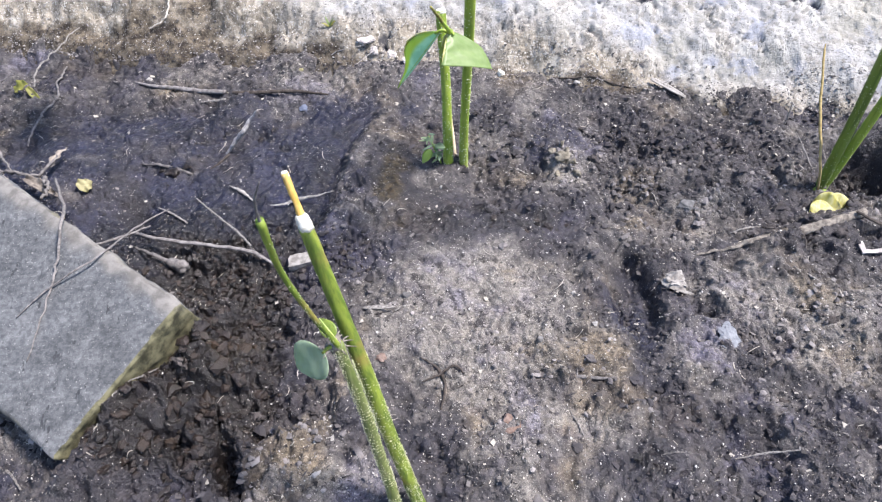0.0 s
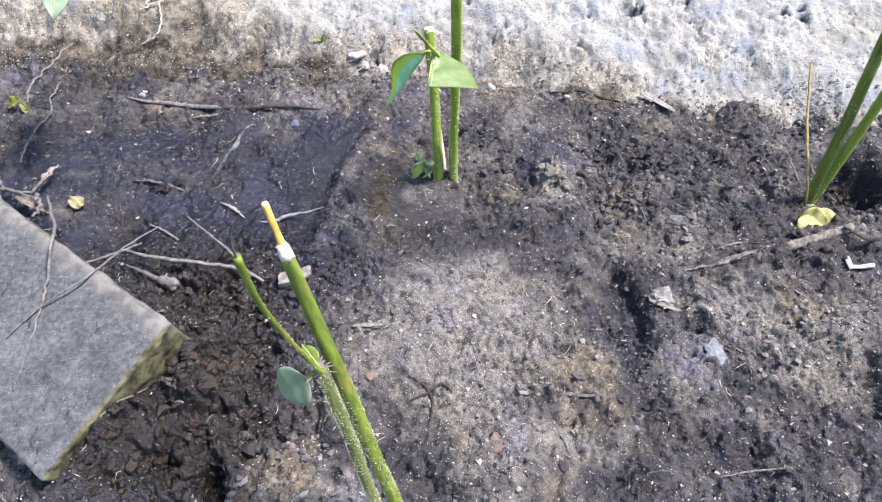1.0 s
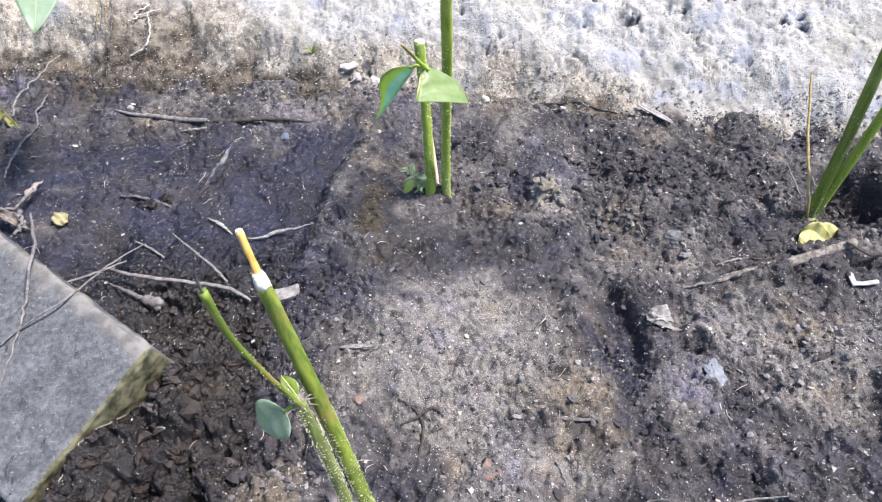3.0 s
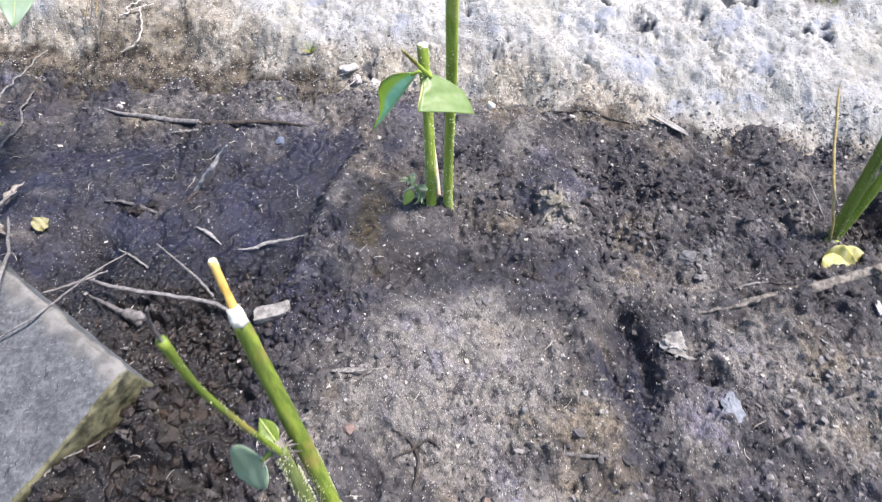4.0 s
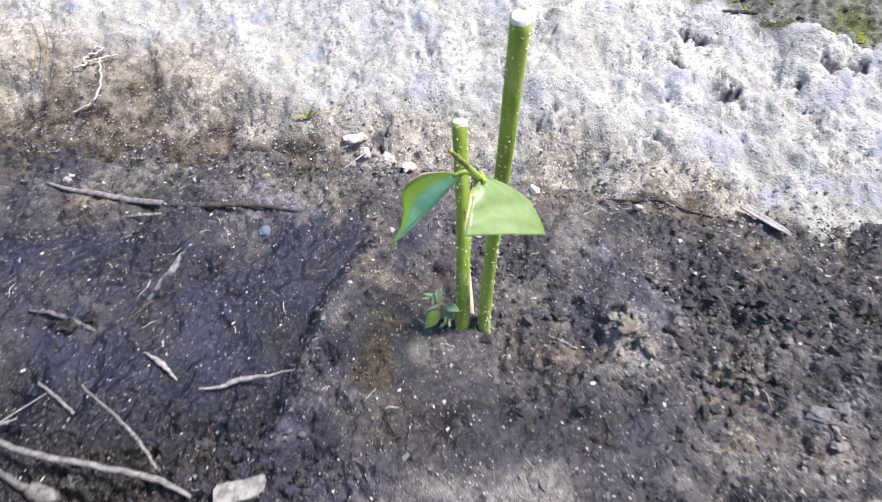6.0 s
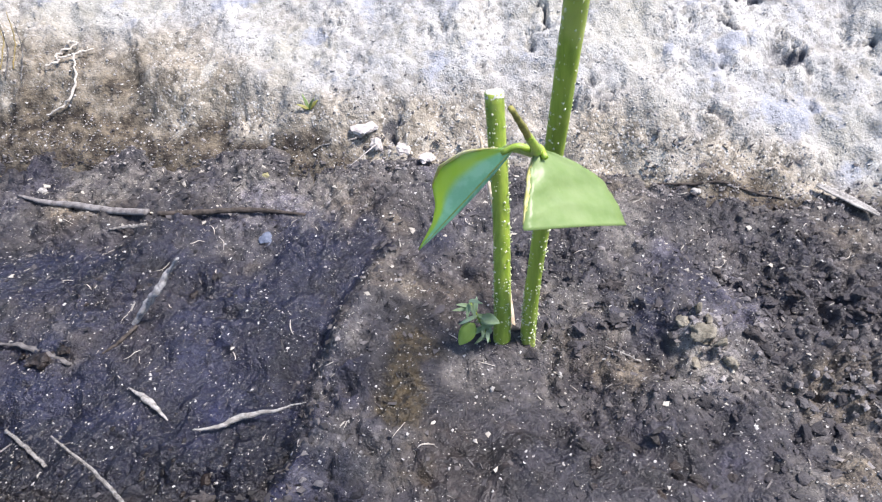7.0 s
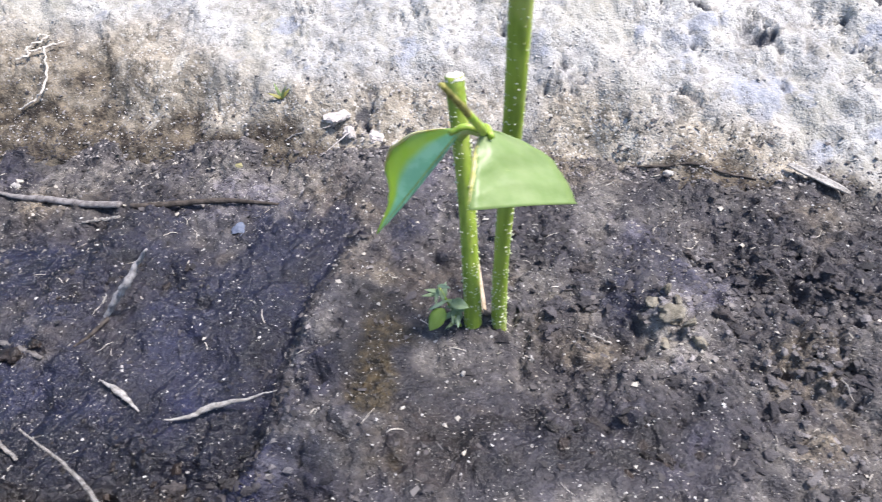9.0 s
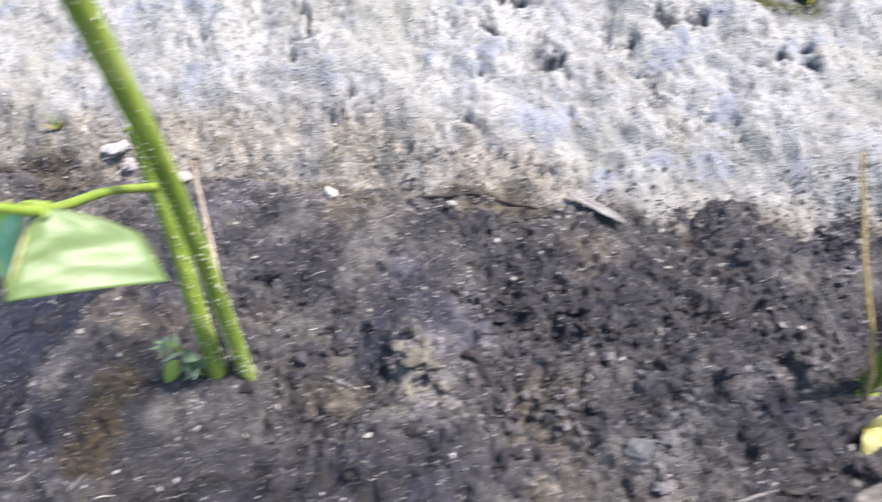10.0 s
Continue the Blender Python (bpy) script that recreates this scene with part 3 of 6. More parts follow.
LEAF_TEAL = make_teal()
LEAF_YELLOW = make_green("yellow_leaf", (0.56, 0.50, 0.12), (0.70, 0.66, 0.34), (0.80, 0.79, 0.66), 0.6, 0.3)
BROWN_TIP = simple("olive_brown_tip", (0.150, 0.145, 0.030), (0.29, 0.27, 0.07), 240, 0.75, 0.4)
VEIN = simple("vein", (0.40, 0.50, 0.13), (0.50, 0.58, 0.22), 300, 0.6, 0.1)
PITH = simple("white_pith", (0.78, 0.76, 0.68), (0.62, 0.58, 0.46), 700, 0.9, 0.4)
FLECK = simple("pale_flecks", (0.74, 0.74, 0.60), (0.52, 0.56, 0.33), 500, 0.9, 0.3)
FUZZ = simple("pale_fuzz", (0.64, 0.64, 0.46), (0.46, 0.48, 0.24), 500, 0.9, 0.3)
DRY_YELLOW = simple("dry_yellow_wood", (0.50, 0.30, 0.06), (0.66, 0.45, 0.13), 240, 0.7, 0.3, stretch=(1, 1, 0.15))
STRAW = simple("pale_straw", (0.15, 0.137, 0.124), (0.38, 0.355, 0.328), 480, 0.8, 0.9, 0.0012, vary="object")
TWIG = simple("grey_twig", (0.105, 0.096, 0.092), (0.245, 0.228, 0.217), 260, 0.85, 0.6, vary="object")
WOOD = simple("bleached_wood", (0.115, 0.104, 0.100), (0.26, 0.242, 0.235), 220, 0.85, 0.6)
TWIG_DARK = simple("dark_twig", (0.030, 0.024, 0.020), (0.08, 0.065, 0.055), 260, 0.85, 0.6)
PALE_TWIG = simple("pale_grey_twig", (0.27, 0.255, 0.248), (0.46, 0.44, 0.43), 420, 0.85, 0.9, 0.0012)
BARK = simple("brown_bark", (0.10, 0.087, 0.074), (0.30, 0.268, 0.228), 220, 0.9, 0.8, 0.0015)
MORTAR = simple("mortar", (0.38, 0.345, 0.325), (0.52, 0.48, 0.455), 200, 0.9, 0.6)
LEAF_OLIVE = make_green("olive_leaf", (0.22, 0.22, 0.04), (0.34, 0.34, 0.09), (0.36, 0.31, 0.13), 0.6, 0.25)
WHITE_CHIP = simple("white_chip", (0.135, 0.146, 0.168), (0.24, 0.25, 0.27), 260, 0.7, 0.4)
PALE_STONE = simple("pale_stone", (0.22, 0.21, 0.195), (0.37, 0.355, 0.335), 260, 0.8, 0.4)
GREY_STONE = simple("grey_stone", (0.12, 0.117, 0.114), (0.21, 0.204, 0.198), 260, 0.8, 0.5, vary="object")
RED_STONE = simple("reddish_stone", (0.15, 0.10, 0.08), (0.24, 0.175, 0.145), 260, 0.8, 0.5)
SLATE = simple("blue_grey_chip", (0.08, 0.095, 0.14), (0.13, 0.15, 0.20), 260, 0.7, 0.3)
CLOD = simple("dry_clod", (0.035, 0.030, 0.030), (0.105, 0.092, 0.086), 160, 0.95, 0.9, 0.002, vary="object")
CORK = simple("weathered_wood_chip", (0.17, 0.155, 0.14), (0.33, 0.31, 0.285), 220, 0.85, 0.7)
WET_CLOD = simple("wet_clod", (0.006, 0.0046, 0.0042), (0.036, 0.024, 0.0165), 200, 0.34, 0.8, 0.0015, vary="object")
STALK = simple("dry_tan_stalk", (0.38, 0.29, 0.20), (0.56, 0.46, 0.35), 260, 0.8, 0.3)
CLOD_TAN = simple("tan_clod", (0.14, 0.125, 0.095), (0.29, 0.262, 0.208), 150, 0.95, 0.9, 0.002)
CRUMB = make_crumb()
SAND = simple("sand_grain", (0.26, 0.24, 0.215), (0.60, 0.57, 0.51), 300, 0.6, 0.2, vary="island")
OCHRE = simple("dry_ochre_stalk", (0.30, 0.22, 0.08), (0.46, 0.36, 0.17), 260, 0.8, 0.4)
GRIT = simple("grit", (0.36, 0.34, 0.32), (0.62, 0.60, 0.57), 300, 0.7, 0.3, vary="island")
DEBRIS = make_debris()
HUSK = simple("pale_husk", (0.20, 0.186, 0.170), (0.41, 0.388, 0.36), 380, 0.8, 0.8, 0.001)
FIBRE = simple("root_fibre", (0.40, 0.36, 0.31), (0.60, 0.55, 0.48), 300, 0.8, 0.3)
DRY_LEAF = simple("withered_leaf", (0.14, 0.12, 0.10), (0.33, 0.29, 0.25), 150, 0.85, 0.7, vary="object")
YELLOW_SCRAP = simple("yellow_scrap", (0.20, 0.185, 0.085), (0.34, 0.31, 0.17), 120, 0.7, 0.4)
MOSS = simple("moss", (0.06, 0.075, 0.012), (0.26, 0.27, 0.04), 320, 0.95, 0.9, 0.002)


# ---------------------------------------------------------------- mesh helpers
def mesh_from(name, verts, faces, mat, smooth=True):
    me = bpy.data.meshes.new(name)
    me.from_pydata([tuple(v) for v in verts], [], faces)
    me.materials.append(mat)
    if smooth:
        me.polygons.foreach_set("use_smooth", [True] * len(me.polygons))
    me.update()
    return me


def part(name, data, mat, parent=None, label="", smooth=True):
    ob = new(name, data if isinstance(data, bpy.types.Mesh) else mesh_from(name, *data, mat, smooth))
    if parent:
        ob.parent = parent
    return tagged(ob, label)


def holder(name, label, category, group="", kind=""):
    return tagged(new(name), label, category, group, kind)


def spline(points, n):
    """n places along a smooth curve through the points."""
    p = [Vector(q) for q in points]
    if len(p) == 2:
        return [p[0].lerp(p[1], k / (n - 1)) for k in range(n)]
    p = [2 * p[0] - p[1], *p, 2 * p[-1] - p[-2]]
    out, spans = [], len(p) - 3
    for k in range(n):
        u = k / (n - 1) * spans
        i = min(int(u), spans - 1)
        t = u - i
        a, b, c, d = p[i:i + 4]
        out.append(0.5 * (2 * b + (c - a) * t + (2 * a - 5 * b + 4 * c - d) * t * t + (3 * b - a - 3 * c + d) * t ** 3))
    return out


def tube(points, radii, sides=10, n=24, wobble=0.06, seed=0, flat=1.0, bend=0.0):
    """A closed tapering tube through the points. radii: a few radii spread evenly along it."""
    path = spline(points, n)
    verts, faces = [], []
    side = Vector((1, 0, 0))
    for k, c in enumerate(path):
        ahead = (path[min(k + 1, n - 1)] - path[max(k - 1, 0)]).normalized()
        side = side - ahead * side.dot(ahead)
        if side.length < 0.2:
            side = ahead.orthogonal()
        side.normalize()
        up = ahead.cross(side)
        u = k / (n - 1) * (len(radii) - 1)
        i = min(int(u), len(radii) - 2)
        r = radii[i] + (radii[i + 1] - radii[i]) * (u - i)
        sway = noise.noise_vector((seed * 3.7, k * 0.35, 1.3)) * bend
        for s in range(sides):
            a = 2 * math.pi * s / sides
            g = r * (1 + wobble * noise.noise((math.cos(a) * 1.6 + seed * 5.1, math.sin(a) * 1.6, k * 0.45)))
            verts.append(c + sway + side * math.cos(a) * g + up * math.sin(a) * g * flat)
        if k:
            for s in range(sides):
                b, t = (k - 1) * sides, k * sides
                faces.append((b + s, b + (s + 1) % sides, t + (s + 1) % sides, t + s))
    faces.append(tuple(reversed(range(sides))))
    faces.append(tuple(range((n - 1) * sides, n * sides)))
    return verts, faces


def ico(level):
    bm = bmesh.new()
    bmesh.ops.create_icosphere(bm, subdivisions=level, radius=1)
    v = np.array([q.co[:] for q in bm.verts])
    f = [tuple(q.index for q in face.verts) for face in bm.faces]
    bm.free()
    return v, f


def lump(level, seed, rough=0.3, scale=(1, 1, 0.8), freq=1.4):
    """An uneven stone or clod, about 1 in radius."""
    v, f = ico(level)
    out = []
    for q in v:
        d = 1 + rough * noise.noise((q[0] * freq + seed * 7.3, q[1] * freq, q[2] * freq))
        d += rough * 0.5 * noise.noise((q[0] * freq * 2.7 + seed, q[1] * freq * 2.7 + 5, q[2] * freq * 2.7))
        d += rough * 0.3 * noise.noise((q[0] * freq * 6 + seed, q[1] * freq * 6 + 2, q[2] * freq * 6))
        out.append((q[0] * d * scale[0], q[1] * d * scale[1], q[2] * d * scale[2]))
    return out, f


def chunk(seed, scale=(1, 1, 0.7), count=16, rough=0.25):
    """An angular broken piece, about 1 in radius."""
    rnd = random.Random(seed)
    bm = bmesh.new()
    for _ in range(count):
        v = Vector((rnd.gauss(0, 1), rnd.gauss(0, 1), rnd.gauss(0, 1))).normalized() * rnd.uniform(0.72, 1.05)
        bm.verts.new(v)
    bmesh.ops.convex_hull(bm, input=bm.verts)
    loose = [v for v in bm.verts if not v.link_faces]
    bmesh.ops.delete(bm, geom=loose, context="VERTS")
    bmesh.ops.bevel(bm, geom=list(bm.edges), offset=0.10, segments=1, affect="EDGES")
    bmesh.ops.triangulate(bm, faces=list(bm.faces))
    bmesh.ops.subdivide_edges(bm, edges=list(bm.edges), cuts=1, use_grid_fill=True)
    bm.verts.index_update()
    out = []
    for v in bm.verts:
        d = 1 + rough * (noise.noise(v.co * 2.2 + Vector((seed, 0, 0))) + 0.5 * noise.noise(v.co * 6 + Vector((0, seed, 0))))
        out.append((v.co.x * d * scale[0], v.co.y * d * scale[1], v.co.z * d * scale[2]))
    faces = [tuple(v.index for v in f.verts) for f in bm.faces]
    bm.free()
    return out, faces


def shard(seed, scale=(1, 1, 0.7), count=9):
    """A small angular hull of few triangles, about 1 in radius."""
    rnd = random.Random(seed)
    bm = bmesh.new()
    for _ in range(count):
        bm.verts.new(Vector((rnd.gauss(0, 1), rnd.gauss(0, 1), rnd.gauss(0, 1))).normalized() * rnd.uniform(0.7, 1.1))
    bmesh.ops.convex_hull(bm, input=bm.verts)
    bmesh.ops.delete(bm, geom=[v for v in bm.verts if not v.link_faces], context="VERTS")
    bmesh.ops.triangulate(bm, faces=list(bm.faces))
    bm.verts.index_update()
    out = [(v.co.x * scale[0], v.co.y * scale[1], v.co.z * scale[2]) for v in bm.verts]
    faces = [tuple(v.index for v in f.verts) for f in bm.faces]
    bm.free()
    return out, faces


def blade(length, width, profile, fold=0.2, droop=0.3, curl=0.0, cut=1.0, nu=22, nv=9, thick=0.0004, wave=0.0, seed=0):
    """A leaf from its stalk's end at the origin along +y, face up. profile(u): half width from 0 to 1; cut: where it is cut off."""
    top = []
    for i in range(nu + 1):
        u = cut * i / nu
        for j in range(nv):
            s = 2 * j / (nv - 1) - 1
            half = profile(u)
            if isinstance(half, tuple):
                half = half[0] if s < 0 else half[1]
            w = max(half, 0.02) * width / 2
            x = s * w * math.cos(fold)
            z = abs(s) * w * math.sin(fold) + curl * s * w
            y = length * u
            bent = droop * u * u * length
            z += wave * math.sin(u * 17 + seed) * abs(s) ** 1.5 * width + 0.025 * width * noise.noise((u * 4 + seed, s * 2, 0.5))
            z += 0.004 * width * math.cos((u * 7 - abs(s) * 1.6) * 2 * math.pi) * abs(s)
            top.append((x, y * (1 - 0.25 * droop * u), z - bent))
    count = len(top)
    verts = top + [(x, y, z - thick) for x, y, z in top]
    faces = []
    for i in range(nu):
        for j in range(nv - 1):
            a = i * nv + j
            q = (a, a + 1, a + nv + 1, a + nv)
            faces.append(q)
            faces.append(tuple(count + k for k in reversed(q)))
    rim = [j for j in range(nv)] + [i * nv + nv - 1 for i in range(1, nu + 1)]
    rim += [nu * nv + j for j in range(nv - 2, -1, -1)] + [i * nv for i in range(nu - 1, 0, -1)]
    for a, b in zip(rim, rim[1:] + rim[:1]):
        faces.append((b, a, count + a, count + b))
    return verts, faces


def moved(data, m):
    return [m @ Vector(v) for v in data[0]], data[1]


def aim(base, tip, face=(0, 0, 1)):
    """The pose that lays a blade from base towards tip, its face turned towards face."""
    y = (Vector(tip) - Vector(base)).normalized()
    x = y.cross(Vector(face)).normalized()
    z = x.cross(y)
    m = Matrix((x, y, z)).transposed().to_4x4()
    m.translation = Vector(base)
    return m


def joined(shapes, places, name, mat, label, category, smooth=False, masks=None):
    """Many small pieces as one object. places: (shape number, x, y, z, size, turn, stretch)."""
    verts, faces, at = [], [], 0
    for k, x, y, z, size, turn, flat in places:
        v, f = shapes[k]
        c, s = math.cos(turn), math.sin(turn)
        v = np.asarray(v) * size
        verts.append(np.c_[x + c * v[:, 0] - s * v[:, 1], y + s * v[:, 0] + c * v[:, 1], z + flat * v[:, 2]])
        faces.append(np.asarray(f) + at)
        at += len(v)
    me = bpy.data.meshes.new(name)
    me.from_pydata(np.concatenate(verts).tolist(), [], np.concatenate(faces).tolist())
    me.materials.append(mat)
    if smooth:
        me.polygons.foreach_set("use_smooth", [True] * len(me.polygons))
    for key, f in (masks or {}).items():
        a = me.attributes.new(key, "FLOAT", "POINT")
        co = np.concatenate(verts)
        a.data.foreach_set("value", np.asarray(f(co[:, 0], co[:, 1]), dtype=np.float32))
    return tagged(new(name, me), label, category, kind="stuff")


def sheet(name, xs, ys, height, mat, masks):
    """A surface over the grid xs by ys, with point attributes."""
    gx, gy = np.meshgrid(xs, ys)
    x, y = gx.ravel(), gy.ravel()
    co = np.c_[x, y, height(x, y)]
    w = len(xs)
    i = (np.arange(len(ys) - 1)[:, None] * w + np.arange(w - 1)[None, :]).ravel()
    quads = np.c_[i, i + 1, i + w + 1, i + w].astype(np.int32)
    me = bpy.data.meshes.new(name)
    me.vertices.add(len(co))
    me.vertices.foreach_set("co", co.ravel())
    me.loops.add(quads.size)
    me.loops.foreach_set("vertex_index", quads.ravel())
    me.polygons.add(len(quads))
    me.polygons.foreach_set("loop_start", np.arange(0, quads.size, 4, dtype=np.int32))
    me.update(calc_edges=True)
    me.polygons.foreach_set("use_smooth", np.ones(len(quads), dtype=bool))
    for key, f in masks.items():
        a = me.attributes.new(key, "FLOAT", "POINT")
        a.data.foreach_set("value", np.asarray(f(x, y), dtype=np.float32))
    me.materials.append(mat)
    return new(name, me)


def spread(lo, hi, step_size, far, growth=1.35):
    """Even steps from lo to hi, growing steps outside as far as lo - far and hi + far."""
    out, d = [], step_size
    total = 0
    while total < far:
        d *= growth
        total += d
        out.append(total)
    out = np.array(out)
    mid = np.arange(lo, hi + step_size / 2, step_size)
    return np.concatenate([lo - out[::-1], mid, mid[-1] + out])


# ---------------------------------------------------------------- the bed and the concrete bank
ground = sheet("ground", spread(-0.56, 0.58, 0.00125, 60), spread(0.170, 0.745, 0.00125, 60), ground_height, SOIL,
               {"dry": dry_mask, "rust": rust_mask, "blue": blue_mask})
tagged(ground, "dark crumbly garden soil, sandy where it has dried", "soil", kind="structure")


def along(x, y):
    return (y - base_line(x)) * 0.986 + 0.008 * fbm(x, y, 0.05, 3, 120)


def lime_mask(x, y):
    start = np.interp(x, (-0.45, -0.30, -0.20, -0.13, -0.05, 0.08, 0.14, 0.25, 0.32), (0.115, 0.085, 0.072, 0.055, 0.045, 0.040, 0.034, 0.020, 0.0))
    d = along(x, y)
    m = step((d - start + 0.035) / 0.07) + 0.35 * fbm(x, y, 0.045, 3, 125) * step((0.10 - np.abs(d - start)) / 0.06)
    m = m + 0.9 * bump(x, y, -0.425, 0.802, 0.025, 0.018, 10)
    return m * (1 - 0.75 * bump(x, y, -0.235, 0.79, 0.045, 0.035)) * (1 - 0.6 * step((-0.45 - x) / 0.08))


def dirt_mask(x, y):
    d = along(x, y)
    wide = 0.020 + 0.014 * step((-0.05 - x) / 0.2) - 0.010 * step((x - 0.2) / 0.1)
    foot = 0.38 * np.exp(-((d - 0.014) / 0.013) ** 2) * step((-0.06 - x) / 0.06)
    # The bump at 0.065 paints the dark of the hollow behind the pebble.
    return foot + step((wide - d) / 0.035) + 0.40 * fbm(x, y, 0.022, 3, 130) * step((0.075 - d) / 0.06) + 0.7 * bump(x, y, 0.065, 0.668, 0.016, 0.008) + 0.8 * bump(x, y, 0.13, 0.650, 0.075, 0.010, -10) + (0.66 + 0.18 * fbm(x, y, 0.03, 3, 131)) * (1.1 * bump(x, y, -0.30, 0.780, 0.115, 0.056) + 0.6 * bump(x, y, -0.15, 0.735, 0.05, 0.03))


def moss_mask(x, y):
    d = along(x, y) - ledge_line(x)
    m = 1.2 * step((d + 0.004) / 0.014) + (0.42 + 0.5 * fbm(x, y, 0.025, 3, 135)) * step((d + 0.035) / 0.035) * step((x - 0.16) / 0.1)
    return m + 0.3 * fbm(x, y, 0.03, 3, 137) * step((d + 0.06) / 0.05)


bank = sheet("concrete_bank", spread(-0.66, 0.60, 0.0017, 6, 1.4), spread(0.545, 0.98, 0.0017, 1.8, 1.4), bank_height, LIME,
             {"lime": lime_mask, "dirt": dirt_mask, "moss": moss_mask, "bare": bare_mask, "crack_shade": crack_mask})
tagged(bank, "rough sloping concrete bank with worn whitewash, earth-stained at its foot", "concrete bank", kind="structure")

# ---------------------------------------------------------------- concrete slab lying in the bed
def worn_slab(corner, along_v, across_v, length, width, thick, cuts=70, radius=0.0035):
    """A slab with rounded, chipped edges in one mesh. corner: a top corner; along_v and across_v: its two top edges."""
    u, v = Vector(along_v).normalized(), Vector(across_v).normalized()
    w = u.cross(v).normalized()
    if w.z < 0:
        w = -w
    bm = bmesh.new()
    bmesh.ops.create_cube(bm, size=2)
    bmesh.ops.subdivide_edges(bm, edges=list(bm.edges), cuts=cuts, use_grid_fill=True)
    half = Vector((length / 2, width / 2, thick / 2))
    mossy, worn = [], []
    for q in bm.verts:
        p = Vector([math.sin(q.co[i] * math.pi / 2) * half[i] for i in range(3)])
        chip = radius * (1 + 1.4 * max(0.0, noise.noise(p * 55)) + 0.8 * noise.noise(p * 160))
        chip += 0.007 * max(0.0, noise.noise(p * 24 + Vector((5, 1, 2))) - 0.25)
        inner = Vector([max(-half[i] + chip, min(half[i] - chip, p[i])) for i in range(3)])
        n = (p - inner)
        if n.length > 1e-7:
            n.normalize()
            p = inner + n * chip
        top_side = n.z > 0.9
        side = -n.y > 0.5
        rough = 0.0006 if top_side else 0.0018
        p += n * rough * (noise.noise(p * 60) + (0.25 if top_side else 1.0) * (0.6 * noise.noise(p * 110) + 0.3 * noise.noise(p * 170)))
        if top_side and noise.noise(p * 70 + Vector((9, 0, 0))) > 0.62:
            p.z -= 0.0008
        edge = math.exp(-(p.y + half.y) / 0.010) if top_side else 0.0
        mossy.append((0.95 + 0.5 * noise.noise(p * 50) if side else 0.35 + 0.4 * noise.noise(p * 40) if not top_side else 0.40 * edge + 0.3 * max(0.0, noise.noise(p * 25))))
        worn.append(math.exp(-max(0.0, p.x + half.x - 0.003) / 0.013) * (0.95 + 0.5 * noise.noise(p * 60)) if n.z > 0.15 else 0.0)
        q.co = Vector(corner) + u * (p.x + half.x) + v * (p.y + half.y) + w * (p.z - half.z)
    bmesh.ops.recalc_face_normals(bm, faces=bm.faces)
    me = bpy.data.meshes.new("concrete_slab")
    bm.to_mesh(me)
    bm.free()
    me.materials.append(CONCRETE)
    me.polygons.foreach_set("use_smooth", [True] * len(me.polygons))
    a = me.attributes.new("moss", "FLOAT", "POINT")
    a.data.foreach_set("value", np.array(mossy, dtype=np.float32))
    a = me.attributes.new("worn", "FLOAT", "POINT")
    a.data.foreach_set("value", np.array(worn, dtype=np.float32))
    return me


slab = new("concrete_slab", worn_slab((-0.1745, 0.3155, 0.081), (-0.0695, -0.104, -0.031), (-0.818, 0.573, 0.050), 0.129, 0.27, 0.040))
tagged(slab, "grey weathered concrete slab with a mossy broken side, tilted in the soil", "concrete slab")


# ---------------------------------------------------------------- plants
def shreds(path, radius, count, seed, length=(0.0004, 0.0022), dots=0.4, thick=(0.00014, 0.00042)):
    """Pale shreds and crumbs sticking to a stem in patches, as one mesh; more of them low down."""
    rnd = random.Random(seed)
    pts = spline(path, 80)
    verts, faces = [], []
    base = [shard(seed * 10 + k, (1, 1, 1), 7) for k in range(4)]
    while count > 0:
        u = rnd.random() ** 1.25
        a = rnd.uniform(0, 2 * math.pi)
        if noise.noise((u * 9 + seed, math.cos(a) * 1.2, math.sin(a) * 1.2)) < rnd.uniform(-0.35, 0.25):
            continue
        count -= 1
        i = min(int(u * 79), 78)
        p, ahead = pts[i], (pts[i + 1] - pts[i]).normalized()
        out = Vector((math.cos(a), math.sin(a), 0))
        out = (out - ahead * out.dot(ahead)).normalized()
        aside = ahead.cross(out)
        thin = rnd.uniform(*thick)
        s = (thin * 1.6, thin * 1.6, thin * 1.6) if rnd.random() < dots else (thin, thin * 0.8, rnd.uniform(*length) / 2)
        d = (ahead + aside * rnd.gauss(0, 0.5) + out * rnd.gauss(0.05, 0.25)).normalized()
        x = d.orthogonal().normalized()
        y = d.cross(x)
        at = len(verts)
        c = p + out * radius * rnd.uniform(0.97, 1.08)
        v0, f0 = base[rnd.randrange(4)]
        verts += [c + x * q[0] * s[0] + y * q[1] * s[1] + d * q[2] * s[2] for q in v0]
        faces += [tuple(k + at for k in f) for f in f0]
    return verts, faces


def cut_face(top, direction, radius, parent, label="pale cut face", ragged=0.25):
    d = Vector(direction).normalized()
    m = d.to_track_quat("Z", "Y").to_matrix().to_4x4()
    m.translation = Vector(top)
    verts, faces = [(0, 0, 0.0006)], []
    rings = ((0.45, 0.0008), (0.85, 0.0005), (1.0, -0.0004), (1.03, -0.0022))
    for r, z in rings:
        for k in range(14):
            a = 2 * math.pi * k / 14
            g = radius * r * (1 + 0.06 * noise.noise((math.cos(a), math.sin(a), r)))
            verts.append((math.cos(a) * g, math.sin(a) * g, z + ragged * radius * noise.noise((math.cos(a) * 2, math.sin(a) * 2, 3))))
    for k in range(14):
        faces.append((0, 1 + k, 1 + (k + 1) % 14))
        for q in range(3):
            a = 1 + q * 14
            faces.append((a + k, a + 14 + k, a + 14 + (k + 1) % 14, a + (k + 1) % 14))
    return part("cut_end", moved((verts, faces), m), PITH, parent, label)


